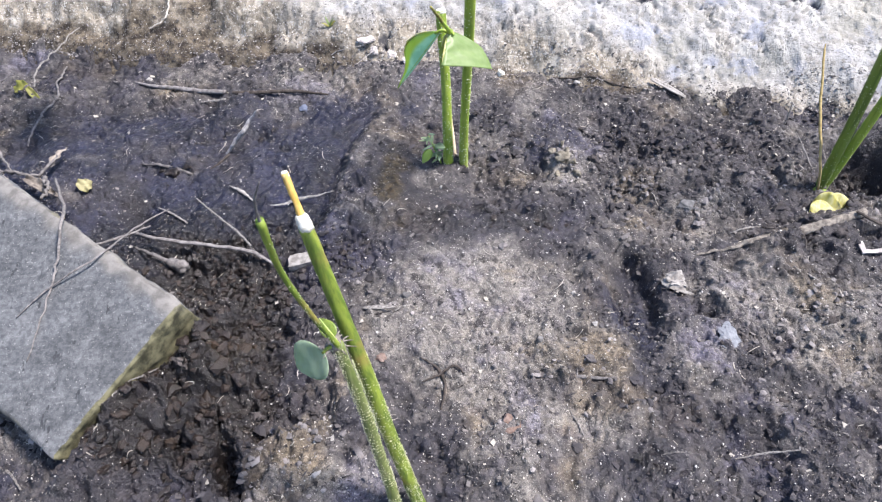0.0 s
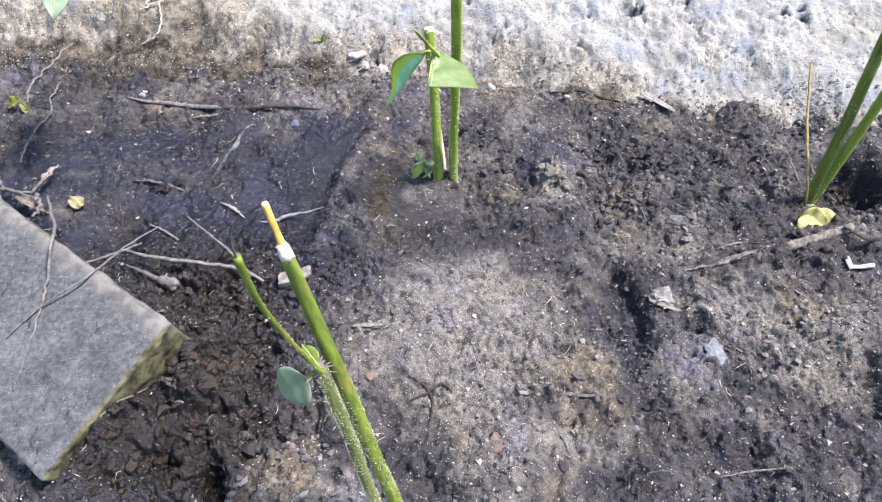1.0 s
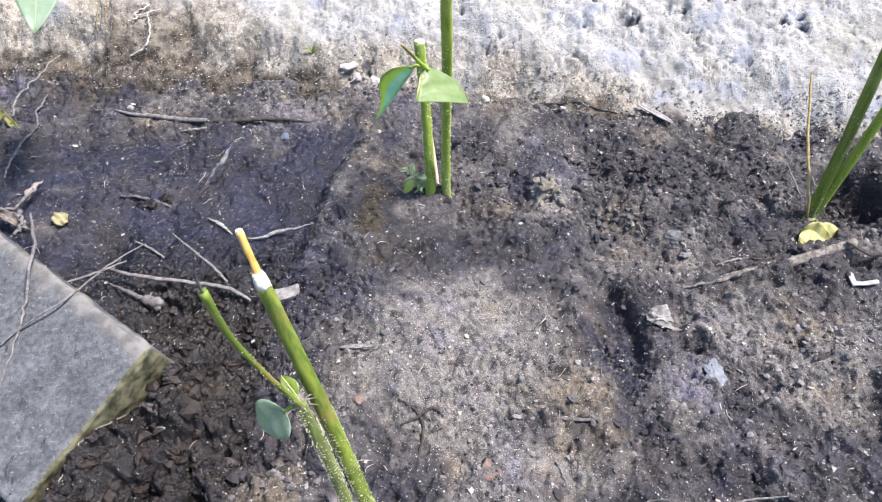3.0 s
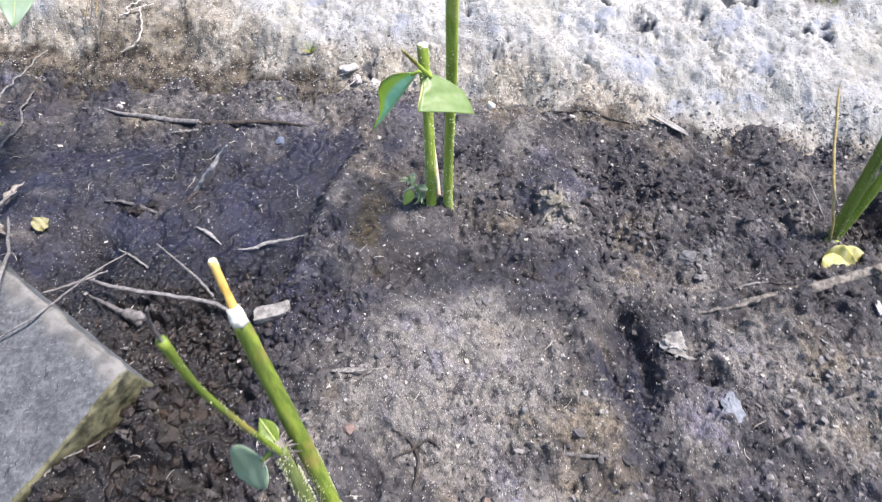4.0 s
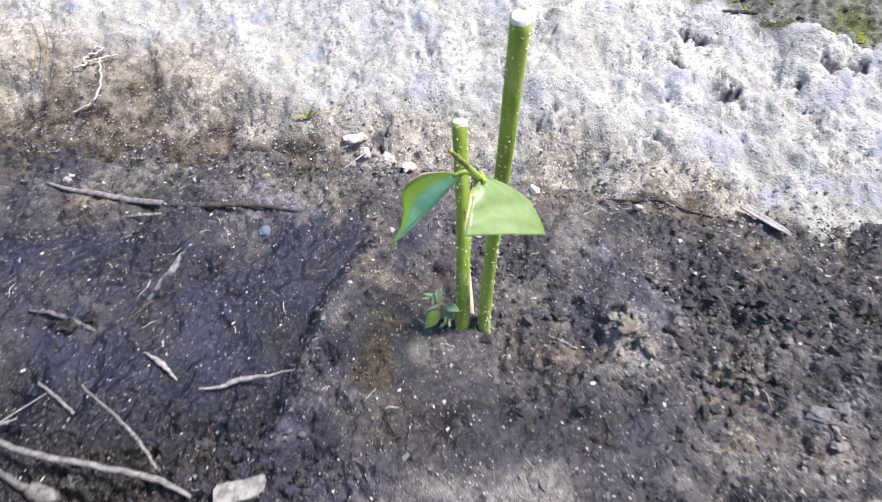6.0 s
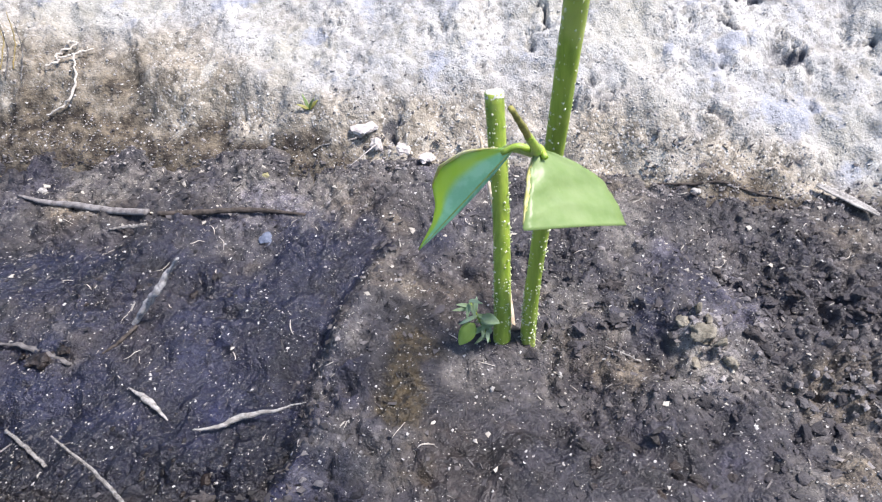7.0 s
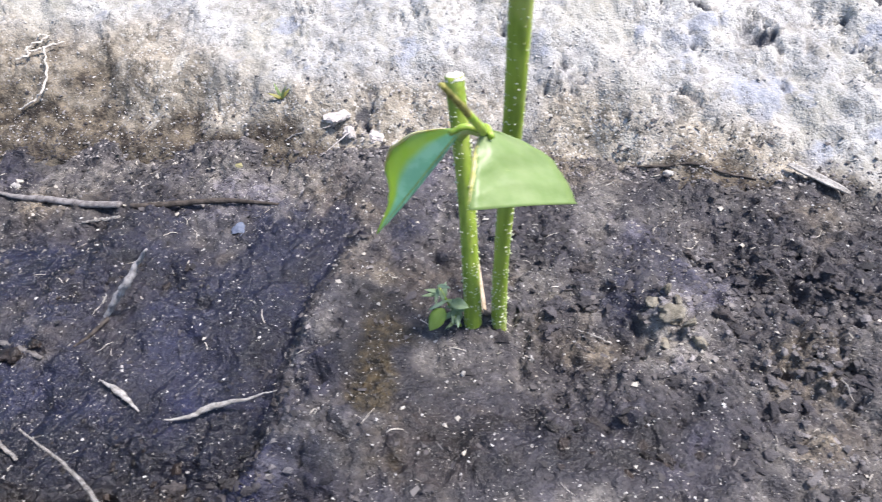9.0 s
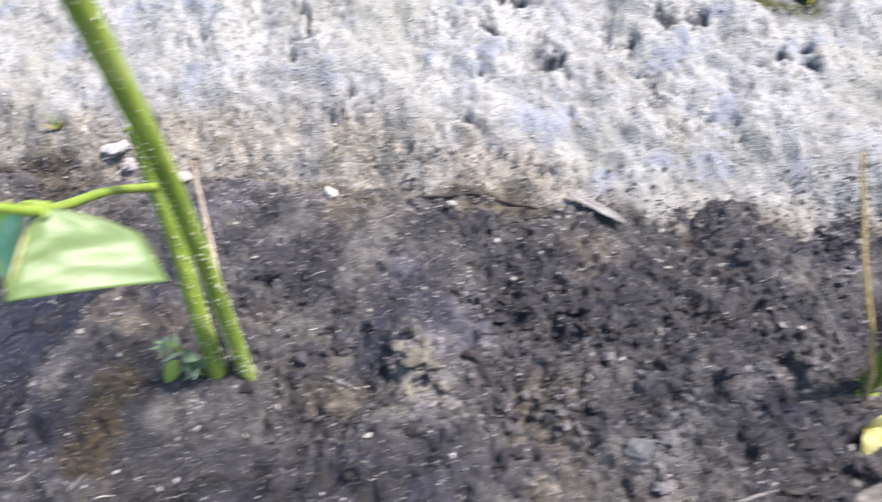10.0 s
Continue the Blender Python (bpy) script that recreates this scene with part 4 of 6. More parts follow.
def oval(u):
    return math.sin(math.pi * min(1, max(0, u)) ** 0.75) ** 0.8


def leaf(name, base, tip, face, width, mat, parent, label="", profile=oval, vein=True, across=None, rim=None, **shape):
    """A leaf blade, with its midrib as a part of its own."""
    length = (Vector(tip) - Vector(base)).length
    if across:
        x, y = Vector(across).normalized(), (Vector(tip) - Vector(base)).normalized()
        m = Matrix((x, y, x.cross(y))).transposed().to_4x4()
        m.translation = Vector(base)
    else:
        m = aim(base, tip, face)
    ob = part(name, moved(blade(length, width, profile, **shape), m), mat, parent, label)
    rows = shape.get("nv", 9)
    a = ob.data.attributes.new("across", "FLOAT", "POINT")
    a.data.foreach_set("value", np.tile(np.linspace(0, 1, rows), len(ob.data.vertices) // rows).astype(np.float32))
    if rim:
        nu, nv = shape.get("nu", 22), shape.get("nv", 9)
        edge = [ob.data.vertices[k * nv + rim[0] * (nv - 1)].co.copy() for k in range(int(rim[1] * nu), int(rim[2] * nu) + 1)]
        part("rim", tube(edge, (0.0003, rim[3], rim[3], 0.0003), 6, 20, 0.2, 3, flat=0.5), LEAF_YELLOW, ob, "yellowed edge")
    if vein:
        droop, cut = shape.get("droop", 0.3), shape.get("cut", 1.0)
        pts = [m @ Vector((0, length * u * (1 - 0.25 * droop * u), 0.0003 - droop * u * u * length)) for u in [cut * k / 5 for k in range(6)]]
        part("midrib", tube(pts, (0.00035, 0.0002), 6, 12, 0.02), VEIN, ob)
    return ob


# the pair of stems in the middle of the bed
plant = holder("cut_plant", "two green cut-back stems with cut leaves, standing in the soil", "plant", "cut-back plants")
short_path = [(0.0155, 0.525, 0.012), (0.0155, 0.532, 0.056), (0.0150, 0.545, 0.105), (0.0122, 0.5605, 0.1630)]
tall_path = [(0.030, 0.5265, 0.008), (0.0315, 0.527, 0.07), (0.0355, 0.519, 0.16), (0.0375, 0.503, 0.255)]
part("stem", tube(short_path, (0.0052, 0.0046, 0.0043, 0.0046), 14, 40, 0.05, 1), STEM, plant, "shorter thick green stem")
part("stem", tube(tall_path, (0.0045, 0.0040, 0.0042, 0.0046), 14, 48, 0.05, 2), STEM, plant, "taller green stem")
cut_face((0.0122, 0.5605, 0.1630), (-0.1, 0.3, 1), 0.0046, plant, "ragged white cut end")
cut_face((0.0375, 0.503, 0.255), (0.05, -0.1, 1), 0.0046, plant)
part("side_shoot", tube([(0.0135, 0.553, 0.133), (0.017, 0.508, 0.170), (0.021, 0.464, 0.201), (0.016, 0.446, 0.221)],
     (0.0022, 0.0017, 0.0017, 0.0012), 10, 28, 0.08, 3), STEM, plant, "cut side shoot")
part("dry_tip", tube([(0.0163, 0.447, 0.220), (0.0130, 0.437, 0.2315), (0.0095, 0.427, 0.243)], (0.0012, 0.0010, 0.0008), 8, 14, 0.2, 43), BROWN_TIP, plant, "withered brown tip of the shoot")
part("petiole", tube([(0.020, 0.468, 0.199), (0.022, 0.464, 0.203), (0.0235, 0.459, 0.2025)], (0.0013, 0.0010), 8, 8), STEM, plant)
part("petiole", tube([(0.020, 0.468, 0.199), (0.015, 0.467, 0.2015), (0.010, 0.467, 0.199)], (0.0013, 0.0010), 8, 8), STEM, plant)
leaf("leaf", (0.0215, 0.463, 0.203), (0.0336, 0.4452, 0.1845), None, 0.0435, LEAF, plant, "light green leaf cut straight across",
     lambda u: (min(1.0, 0.10 + 0.92 * u), min(1.0, 1.75 * u ** 0.6)), across=(0.0349, 0.0167, -0.0150), rim=(0, 0.15, 0.96, 0.0008), fold=0.04, droop=0.02, nu=26, nv=13)
leaf("leaf", (0.0135, 0.467, 0.200), (-0.025, 0.4745, 0.143), (0.45, -0.45, 1), 0.030, LEAF_TEAL, plant, "glossy blue-green folded leaf with a yellow edge",
     lambda u: (0.10 * oval(u), float(np.interp(u, (0, 0.06, 0.18, 0.34, 0.48, 0.60, 0.74, 1), (0.05, 0.38, 0.78, 0.98, 0.86, 0.46, 0.22, 0.02)))), rim=(1, 0.04, 0.5, 0.0012), fold=0.22, droop=0.08, nu=26, nv=11)
part("dry_stalk", tube([(0.0235, 0.521, 0.012), (0.0195, 0.555, 0.040), (0.0150, 0.580, 0.060), (0.0105, 0.602, 0.080), (0.0070, 0.620, 0.095)], (0.0017, 0.0016, 0.0014, 0.0012, 0.0008), 8, 24, 0.15, 4),
     STALK, plant, "dry tan stalk")
part("pith_residue", shreds(short_path, 0.0047, 640, 5, dots=0.7, thick=(0.00016, 0.00056)), FLECK, plant)
part("pith_residue", shreds(tall_path, 0.0043, 720, 6, dots=0.7, thick=(0.00016, 0.00056)), FLECK, plant)

sprout = holder("sprout", "small feathery green sprout at the foot of the stems", "sprout")
part("sprig", tube([(0.011, 0.524, 0.012), (0.004, 0.527, 0.034), (-0.002, 0.526, 0.054)], (0.0010, 0.0006), 6, 10), STEM, sprout)
rng = random.Random(21)
for k in range(22):
    u = k / 21
    b = Vector((0.009 - 0.012 * u, 0.526, 0.026 + 0.030 * u))
    a = rng.uniform(0.6, 5.9)
    t = b + Vector((math.cos(a) * 0.010 - 0.002, math.sin(a) * 0.007 - 0.003, rng.uniform(-0.004, 0.008)))
    leaf("leaflet", b, t, (0, -0.3, 1), 0.0026, LEAF_PALE if k % 3 == 0 else SPROUT, sprout, profile=oval, vein=False, fold=0.3, droop=0.15, nu=8, nv=5, thick=0.0003)
leaf("leaflet", (0.000, 0.523, 0.040), (-0.0105, 0.515, 0.030), (0, -0.4, 1), 0.0095, LEAF_FRESH, sprout, "brighter broad leaflet", vein=False, fold=0.2, droop=0.2, nu=10, nv=5)
leaf("leaflet", (0.004, 0.523, 0.045), (0.0125, 0.516, 0.050), (0, -0.4, 1), 0.0070, SPROUT, sprout, vein=False, fold=0.2, droop=0.2, nu=10, nv=5)

# the pair of stems close to the path
plant = holder("cut_plant", "two slanting green cut stems, one ending in dry yellow wood", "plant", "cut-back plants")
main_path = [(-0.001, 0.190, 0.008), (-0.014, 0.204, 0.07), (-0.031, 0.226, 0.155), (-0.047, 0.244, 0.238)]
low_path = [(-0.017, 0.188, 0.008), (-0.021, 0.194, 0.06), (-0.029, 0.206, 0.13), (-0.037, 0.2155, 0.180)]
branch_path = [(-0.036, 0.2145, 0.178), (-0.0435, 0.210, 0.212), (-0.0490, 0.2045, 0.252), (-0.0490, 0.2005, 0.288)]
part("stem", tube(main_path, (0.0044, 0.0042, 0.0044, 0.0036), 16, 60, 0.10, 7), STEM_OLD, plant, "thick green stem")
part("stem", tube(low_path, (0.0040, 0.0033, 0.0029), 16, 50, 0.16, 8), STEM_GREY, plant, "thinner green stem")
part("side_shoot", tube(branch_path, (0.0016, 0.0013, 0.0014, 0.0018), 10, 28, 0.10, 9), STEM_OLD, plant, "side shoot with a cut tip")
part("cut_collar", tube([(-0.0462, 0.2432, 0.236), (-0.0474, 0.2446, 0.2415), (-0.0478, 0.2452, 0.2440)], (0.0036, 0.0036, 0.0022), 12, 8, 0.30, 10), PITH, plant, "white cut collar")
part("dry_tip", tube([(-0.0472, 0.2446, 0.240), (-0.0500, 0.2490, 0.250), (-0.0535, 0.2545, 0.262)], (0.0020, 0.0017, 0.0019), 10, 14, 0.25, 11), DRY_YELLOW, plant, "dry yellow stub of wood")
cut_face((-0.0535, 0.2545, 0.262), (-0.3, 0.45, 1), 0.0018, plant)
part("dry_thread", tube([(-0.049, 0.2005, 0.286), (-0.0480, 0.199, 0.299), (-0.0415, 0.193, 0.315)], (0.0007, 0.0006, 0.0003), 6, 10), TWIG, plant, "thin dry thread")
part("node", moved(lump(2, 4, 0.5, (0.0048, 0.0042, 0.0045), 1.6), Matrix.Translation((-0.0385, 0.2160, 0.178))), BARK, plant, "withered brown node")
leaf("leaf", (-0.0440, 0.2110, 0.1800), (-0.0615, 0.2095, 0.1620), (0.3, -0.6, 1), 0.024, LEAF_DULL, plant, "pale grey-green drooping leaf", vein=False, fold=0.10, droop=0.10, nu=20, nv=11)
leaf("leaf", (-0.0385, 0.218, 0.182), (-0.0470, 0.2270, 0.187), (0.1, -0.4, 1), 0.0085, STEM_DARK, plant, "small dark leaf", fold=0.2, droop=0.1, nu=14, nv=9)
part("petiole", tube([(-0.0385, 0.2150, 0.179), (-0.0415, 0.2130, 0.1800), (-0.0445, 0.2108, 0.1785)], (0.0012, 0.0009), 8, 8), STEM_OLD, plant)
rnd = random.Random(8)
for k in range(9):
    a, h = rnd.uniform(0, 6.28), rnd.uniform(-0.004, 0.004)
    b = Vector((-0.0385, 0.2155, 0.178 + h))
    d = Vector((math.cos(a), math.sin(a), rnd.uniform(-0.6, 0.6)))
    part("dry_shred", tube([b + d * 0.002, b + d * 0.0055 + Vector((0, 0, 0.001)), b + d * rnd.uniform(0.007, 0.011)], (0.0006, 0.0005, 0.0002), 6, 8, 0.2, k), BARK, plant, "withered brown shred")
part("pith_residue", shreds(branch_path, 0.0015, 160, 19, dots=0.5, thick=(0.00012, 0.00035)), FUZZ, plant)
part("pith_residue", shreds(main_path[:3], 0.0044, 2600, 12, dots=0.25, thick=(0.00010, 0.00038)), FUZZ, plant)
part("pith_residue", shreds(low_path, 0.0038, 2600, 13, dots=0.25, thick=(0.00010, 0.00038)), FUZZ, plant)

# the leaning pair near the end of the bed
plant = holder("cut_plant", "two dark green leaning stems rising from one foot", "plant", "cut-back plants")
lean_path = [(0.360, 0.487, 0.002), (0.360, 0.487, 0.05), (0.358, 0.486, 0.11), (0.354, 0.485, 0.18), (0.350, 0.484, 0.25)]
back_path = [(0.364, 0.489, 0.004), (0.369, 0.488, 0.05), (0.374, 0.487, 0.10), (0.378, 0.486, 0.15), (0.381, 0.486, 0.20)]
part("stem", tube(lean_path, (0.0044, 0.0047, 0.0046, 0.0044, 0.0042), 14, 48, 0.05, 14), STEM_DARK, plant, "thick dark green stem")
part("stem", tube(back_path, (0.0038, 0.0042, 0.0040, 0.0038), 14, 44, 0.05, 15), STEM, plant, "lighter green stem")
part("root_crown", moved(lump(3, 8, 0.4, (0.009, 0.008, 0.007), 1.5), Matrix.Translation((0.360, 0.486, 0.012))), STEM, plant)
part("pith_residue", shreds(lean_path[:4], 0.0046, 420, 16), FLECK, plant)
part("pith_residue", shreds(back_path, 0.0041, 380, 17), FLECK, plant)
part("dry_stalk", tube([(0.354, 0.478, 0.022), (0.345, 0.482, 0.055), (0.343, 0.505, 0.080), (0.347, 0.548, 0.116), (0.349, 0.556, 0.124)],
     (0.0010, 0.0013, 0.0013, 0.0010, 0.0005), 8, 28, 0.15, 18, bend=0.001), OCHRE, plant, "thin dry ochre stalk")

# crumpled yellow leaf at its foot
scrap = holder("yellow_leaf", "crumpled bright yellow leaf lying at the foot of the stems", "leaf")
for k, (b, t, f, w) in enumerate((((0.340, 0.471, 0.036), (0.364, 0.458, 0.036), (-0.3, -0.5, 0.8), 0.026),
                                  ((0.346, 0.470, 0.039), (0.341, 0.447, 0.030), (-0.1, -0.8, 0.6), 0.020),
                                  ((0.350, 0.470, 0.038), (0.372, 0.463, 0.040), (0.2, -0.8, 0.5), 0.016))):
    leaf("fold", b, t, f, w, LEAF_YELLOW, scrap, vein=False, fold=0.45 - 0.3 * k, droop=0.25, wave=0.05, seed=k * 2.1, nu=18, nv=11)

scrap.matrix_basis = pose(0.001, -0.012, -0.010)

# weed beside the bank
weed = holder("broad_leaf_weed", "tall weed with a broad pale green leaf beside the bank", "weed")
part("stem", tube([(-0.600, 0.860, 0.03), (-0.585, 0.865, 0.12), (-0.540, 0.860, 0.20), (-0.480, 0.835, 0.240)], (0.0022, 0.0020, 0.0016, 0.0012), 8, 28, 0.06, 20), STEM, weed)
leaf("leaf", (-0.313, 0.679, 0.245), (-0.302, 0.553, 0.190), (0.25, -0.4, 1), 0.056, LEAF_PALE, weed, "drooping pale green leaf", fold=0.06, droop=0.06, nu=24, nv=11)
part("petiole", tube([(-0.480, 0.835, 0.240), (-0.420, 0.800, 0.255), (-0.313, 0.679, 0.245)], (0.0011, 0.0010), 6, 12), STEM, weed)


# ---------------------------------------------------------------- sticks and straws on the soil
def stick(name, points, radii, mat, label, category="stick", lift=0.0, on=gz, sides=9, wobble=0.13, seed=0, bend=0.0006, ends=(0, 0), group=""):
    """A stick lying along plan points, resting on the surface; ends lifts its two ends."""
    top = max(radii)
    pts = []
    for k, (x, y) in enumerate(points):
        u = k / (len(points) - 1)
        pts.append((x, y, on(x, y) + top * 0.55 + lift + ends[0] * (1 - u) ** 2 + ends[1] * u ** 2))
    for k in range(1, len(pts) - 1):
        mean = (pts[k - 1][2] + pts[k + 1][2]) / 2
        pts[k] = (*pts[k][:2], max(pts[k][2], mean - 0.001))
    ob = part(name, tube(pts, radii, sides, 8 * len(points) + 8, wobble, seed, bend=bend, flat=0.75), mat)
    return tagged(ob, label, category, group)


stick("stick", [(-0.347, 0.684), (-0.318, 0.674), (-0.290, 0.666), (-0.262, 0.657), (-0.231, 0.649)], (0.0010, 0.0024, 0.0030, 0.0030, 0.0028), WOOD, "pale grey stick lying on damp soil", seed=1)
stick("twig", [(-0.2565, 0.6375), (-0.243, 0.6385), (-0.228, 0.6376)], (0.0007, 0.0013, 0.0015), STRAW, "short pale twig beside a stick", "twig", seed=2)
stick("twig", [(-0.222, 0.6455), (-0.197, 0.647), (-0.158, 0.6475), (-0.115, 0.641)], (0.0018, 0.0022, 0.0020, 0.0009), TWIG_DARK, "dark wet twig pressed into the soil", "twig", seed=3)
propped = part("twig", tube([(-0.1670, 0.5540, 0.067), (-0.1765, 0.5555, 0.055), (-0.1850, 0.5505, 0.045), (-0.1965, 0.5490, 0.032), (-0.2080, 0.5465, 0.017)],
               (0.0008, 0.0015, 0.0024, 0.0021, 0.0016), 8, 40, 0.34, 4, bend=0.0014), PALE_TWIG)
tagged(propped, "knobbly pale twig propped in damp soil", "twig")
stick("straw", [(-0.1515, 0.473), (-0.139, 0.475), (-0.127, 0.480), (-0.110, 0.482), (-0.091, 0.4845)], (0.0004, 0.0012, 0.0019, 0.0010, 0.0003), HUSK, "pale straw lying at the edge of the hollow", "straw", seed=5, sides=7, lift=0.002, ends=(0.002, 0.003))
stick("straw", [(-0.1955, 0.5005), (-0.182, 0.492), (-0.168, 0.4805)], (0.0003, 0.0022, 0.0004), HUSK, "short curled straw on damp soil", "straw", seed=6, lift=0.001)
stick("twig", [(-0.262, 0.4805), (-0.2435, 0.4680), (-0.226, 0.4555)], (0.0008, 0.0012, 0.0010), STRAW, "thin pale twig on damp soil", "twig", seed=7, lift=0.002)
stick("twig", [(-0.298, 0.420), (-0.279, 0.434), (-0.258, 0.450)], (0.0010, 0.0016, 0.0009), TWIG, "thin grey twig crossing others", "twig", seed=8, lift=0.006)
stick("twig", [(-0.207, 0.4535), (-0.186, 0.441), (-0.169, 0.427), (-0.1545, 0.4115)], (0.0005, 0.0010, 0.0013, 0.0011), STRAW, "thin curved pale twig", "twig", seed=9, lift=0.010, ends=(0.018, 0))
stick("stick", [(-0.263, 0.432), (-0.232, 0.4195), (-0.190, 0.4125), (-0.155, 0.4065), (-0.136, 0.4025)], (0.0016, 0.0021, 0.0020, 0.0021, 0.0013), WOOD, "long pale grey stick in the litter", seed=10, lift=0.009, ends=(0.010, 0))
stick("twig", [(-0.262, 0.420), (-0.238, 0.406), (-0.221, 0.400)], (0.0010, 0.0020, 0.0026), TWIG, "grey twig with a swollen end", "twig", seed=11, lift=0.004)
tagged(part("withered_bud", moved(lump(3, 3, 0.45, (0.010, 0.006, 0.005), 1.6), pose(-0.217, 0.3985, gz(-0.217, 0.3985) + 0.007, 0, 0, -20)), TWIG), "withered grey bud in the litter", "bud")
bm = bmesh.new()
bmesh.ops.create_cube(bm, size=2)
bmesh.ops.subdivide_edges(bm, edges=list(bm.edges), cuts=7, use_grid_fill=True)
for q in bm.verts:
    r = 0.10 * noise.noise(q.co * 1.3 + Vector((3, 0, 1))) + 0.09 * noise.noise(q.co * 4.1) + 0.05 * noise.noise(q.co * 9)
    q.co = q.co * (1 + r - 0.10 * max(0.0, q.co.length - 1.25)) + Vector((0.12 * q.co.y, 0.10 * q.co.x * q.co.x, 0))
bm.verts.index_update()
cork = ([v.co.copy() for v in bm.verts], [tuple(v.index for v in f.verts) for f in bm.faces])
bm.free()
cork = moved(cork, pose(-0.1085, 0.404, gz(-0.1085, 0.404) + 0.003, 4, -5, 14) @ Matrix.Diagonal((0.0135, 0.0060, 0.0050, 1)))
tagged(part("wood_chip", cork, CORK, smooth=False), "pale rough chip of wood on the soil", "wood chip")

stick("twig", [(0.130, 0.655), (0.150, 0.650), (0.171, 0.646), (0.190, 0.641), (0.212, 0.636)], (0.0007, 0.0012, 0.0013, 0.0012, 0.0006), TWIG_DARK, "thin dark root along the foot of the bank", "root", on=bz, seed=12)
chip = moved(blade(0.042, 0.0068, lambda u: math.sin(math.pi * (0.08 + 0.86 * u)) ** 0.6, fold=0.35, droop=0.02, nu=16, nv=7, thick=0.0011, wave=0.03), aim((0.2310, 0.640, 0.031), (0.2635, 0.6145, 0.026), (0, -0.1, 1)))
tagged(part("bark_chip", chip, HUSK), "pale split husk lying at the foot of the bank", "husk")
stick("stick", [(0.226, 0.404), (0.255, 0.408), (0.282, 0.414), (0.334, 0.427), (0.378, 0.441)], (0.0008, 0.0014, 0.0030, 0.0046, 0.0036), BARK, "brown barky stick half sunk in the soil", lift=-0.0022, seed=13, wobble=0.4, sides=12, bend=0.0015)
stick("twig", [(0.368, 0.438), (0.385, 0.428), (0.404, 0.430)], (0.0012, 0.0016, 0.0008), TWIG_DARK, "dark broken twig by a stick", "twig", seed=14, lift=0.004)
stick("straw", [(0.262, 0.430), (0.276, 0.432), (0.290, 0.435)], (0.0005, 0.0012, 0.0005), STRAW, "short pale straw on the soil", "straw", seed=15)
stick("twig", [(0.356, 0.575), (0.3555, 0.578)], (0.0009, 0.0006), STRAW, "upright dry grass stub", "straw", seed=16, ends=(-0.01, 0.028))
stick("twig", [(0.352, 0.545), (0.355, 0.525), (0.356, 0.502)], (0.0005, 0.0008, 0.0006), TWIG, "thin grey twig beside green stems", "twig", seed=17, ends=(0.012, 0))
stick("straw", [(0.365, 0.497), (0.375, 0.498), (0.384, 0.500)], (0.0005, 0.0010, 0.0005), STRAW, "short pale straw on the soil", "straw", seed=18, lift=0.012)
stick("twig", [(0.103, 0.280), (0.113, 0.286), (0.126, 0.285), (0.141, 0.285)], (0.0007, 0.0015, 0.0015, 0.0008), TWIG, "small grey twig on sandy soil", "twig", seed=19)
stick("twig", [(0.111, 0.285), (0.113, 0.297)], (0.0007, 0.0004), TWIG, "tiny grey twig on sandy soil", "twig", seed=20)
husk = moved(blade(0.026, 0.0042, lambda u: math.sin(math.pi * (0.1 + 0.8 * u)), fold=0.3, droop=0.0, nu=14, nv=5, thick=0.0009), aim((-0.052, 0.3435, gz(-0.052, 0.3435) + 0.003), (-0.024, 0.3455, gz(-0.024, 0.3455) + 0.004)))
tagged(part("husk", husk, STRAW), "pale flat husk on sandy soil", "husk")
stick("straw", [(-0.027, 0.3445), (-0.020, 0.3475), (-0.013, 0.349)], (0.0005, 0.0009, 0.0005), STRAW, "short pale straw on the soil", "straw", seed=22)
stick("root", [(-0.006, 0.304), (0.006, 0.296), (0.013, 0.282), (0.010, 0.262)], (0.0006, 0.0012, 0.0012, 0.0006), TWIG_DARK, "dark wiry root on sandy soil", "root", seed=23)
stick("root", [(-0.004, 0.283), (0.008, 0.288), (0.020, 0.294), (0.028, 0.288)], (0.0005, 0.0010, 0.0010, 0.0005), TWIG_DARK, "dark wiry root on sandy soil", "root", seed=24, lift=0.001)
stick("straw", [(0.104, 0.262), (0.108, 0.252), (0.112, 0.240)], (0.0004, 0.0006, 0.0004), STRAW, "thin pale straw on sandy soil", "straw", seed=25)
stick("straw", [(0.160, 0.223), (0.170, 0.2235), (0.180, 0.223)], (0.0004, 0.0008, 0.0004), STRAW, "thin pale straw on sandy soil", "straw", seed=26)
stick("straw", [(0.212, 0.224), (0.235, 0.226), (0.258, 0.225)], (0.0005, 0.0009, 0.0005), STRAW, "thin pale straw on sandy soil", "straw", seed=27)
stick("straw", [(0.300, 0.385), (0.310, 0.372), (0.318, 0.366)], (0.0004, 0.0008, 0.0004), STRAW, "thin pale straw on sandy soil", "straw", seed=28)
stick("straw", [(-0.310, 0.222), (-0.294, 0.218), (-0.278, 0.204)], (0.0006, 0.0011, 0.0006), STRAW, "pale straw beside the slab", "straw", seed=29)
stick("straw", [(-0.205, 0.263), (-0.199, 0.272), (-0.193, 0.281)], (0.0005, 0.0009, 0.0004), STRAW, "pale splinter beside the slab", "straw", seed=30, lift=0.004)

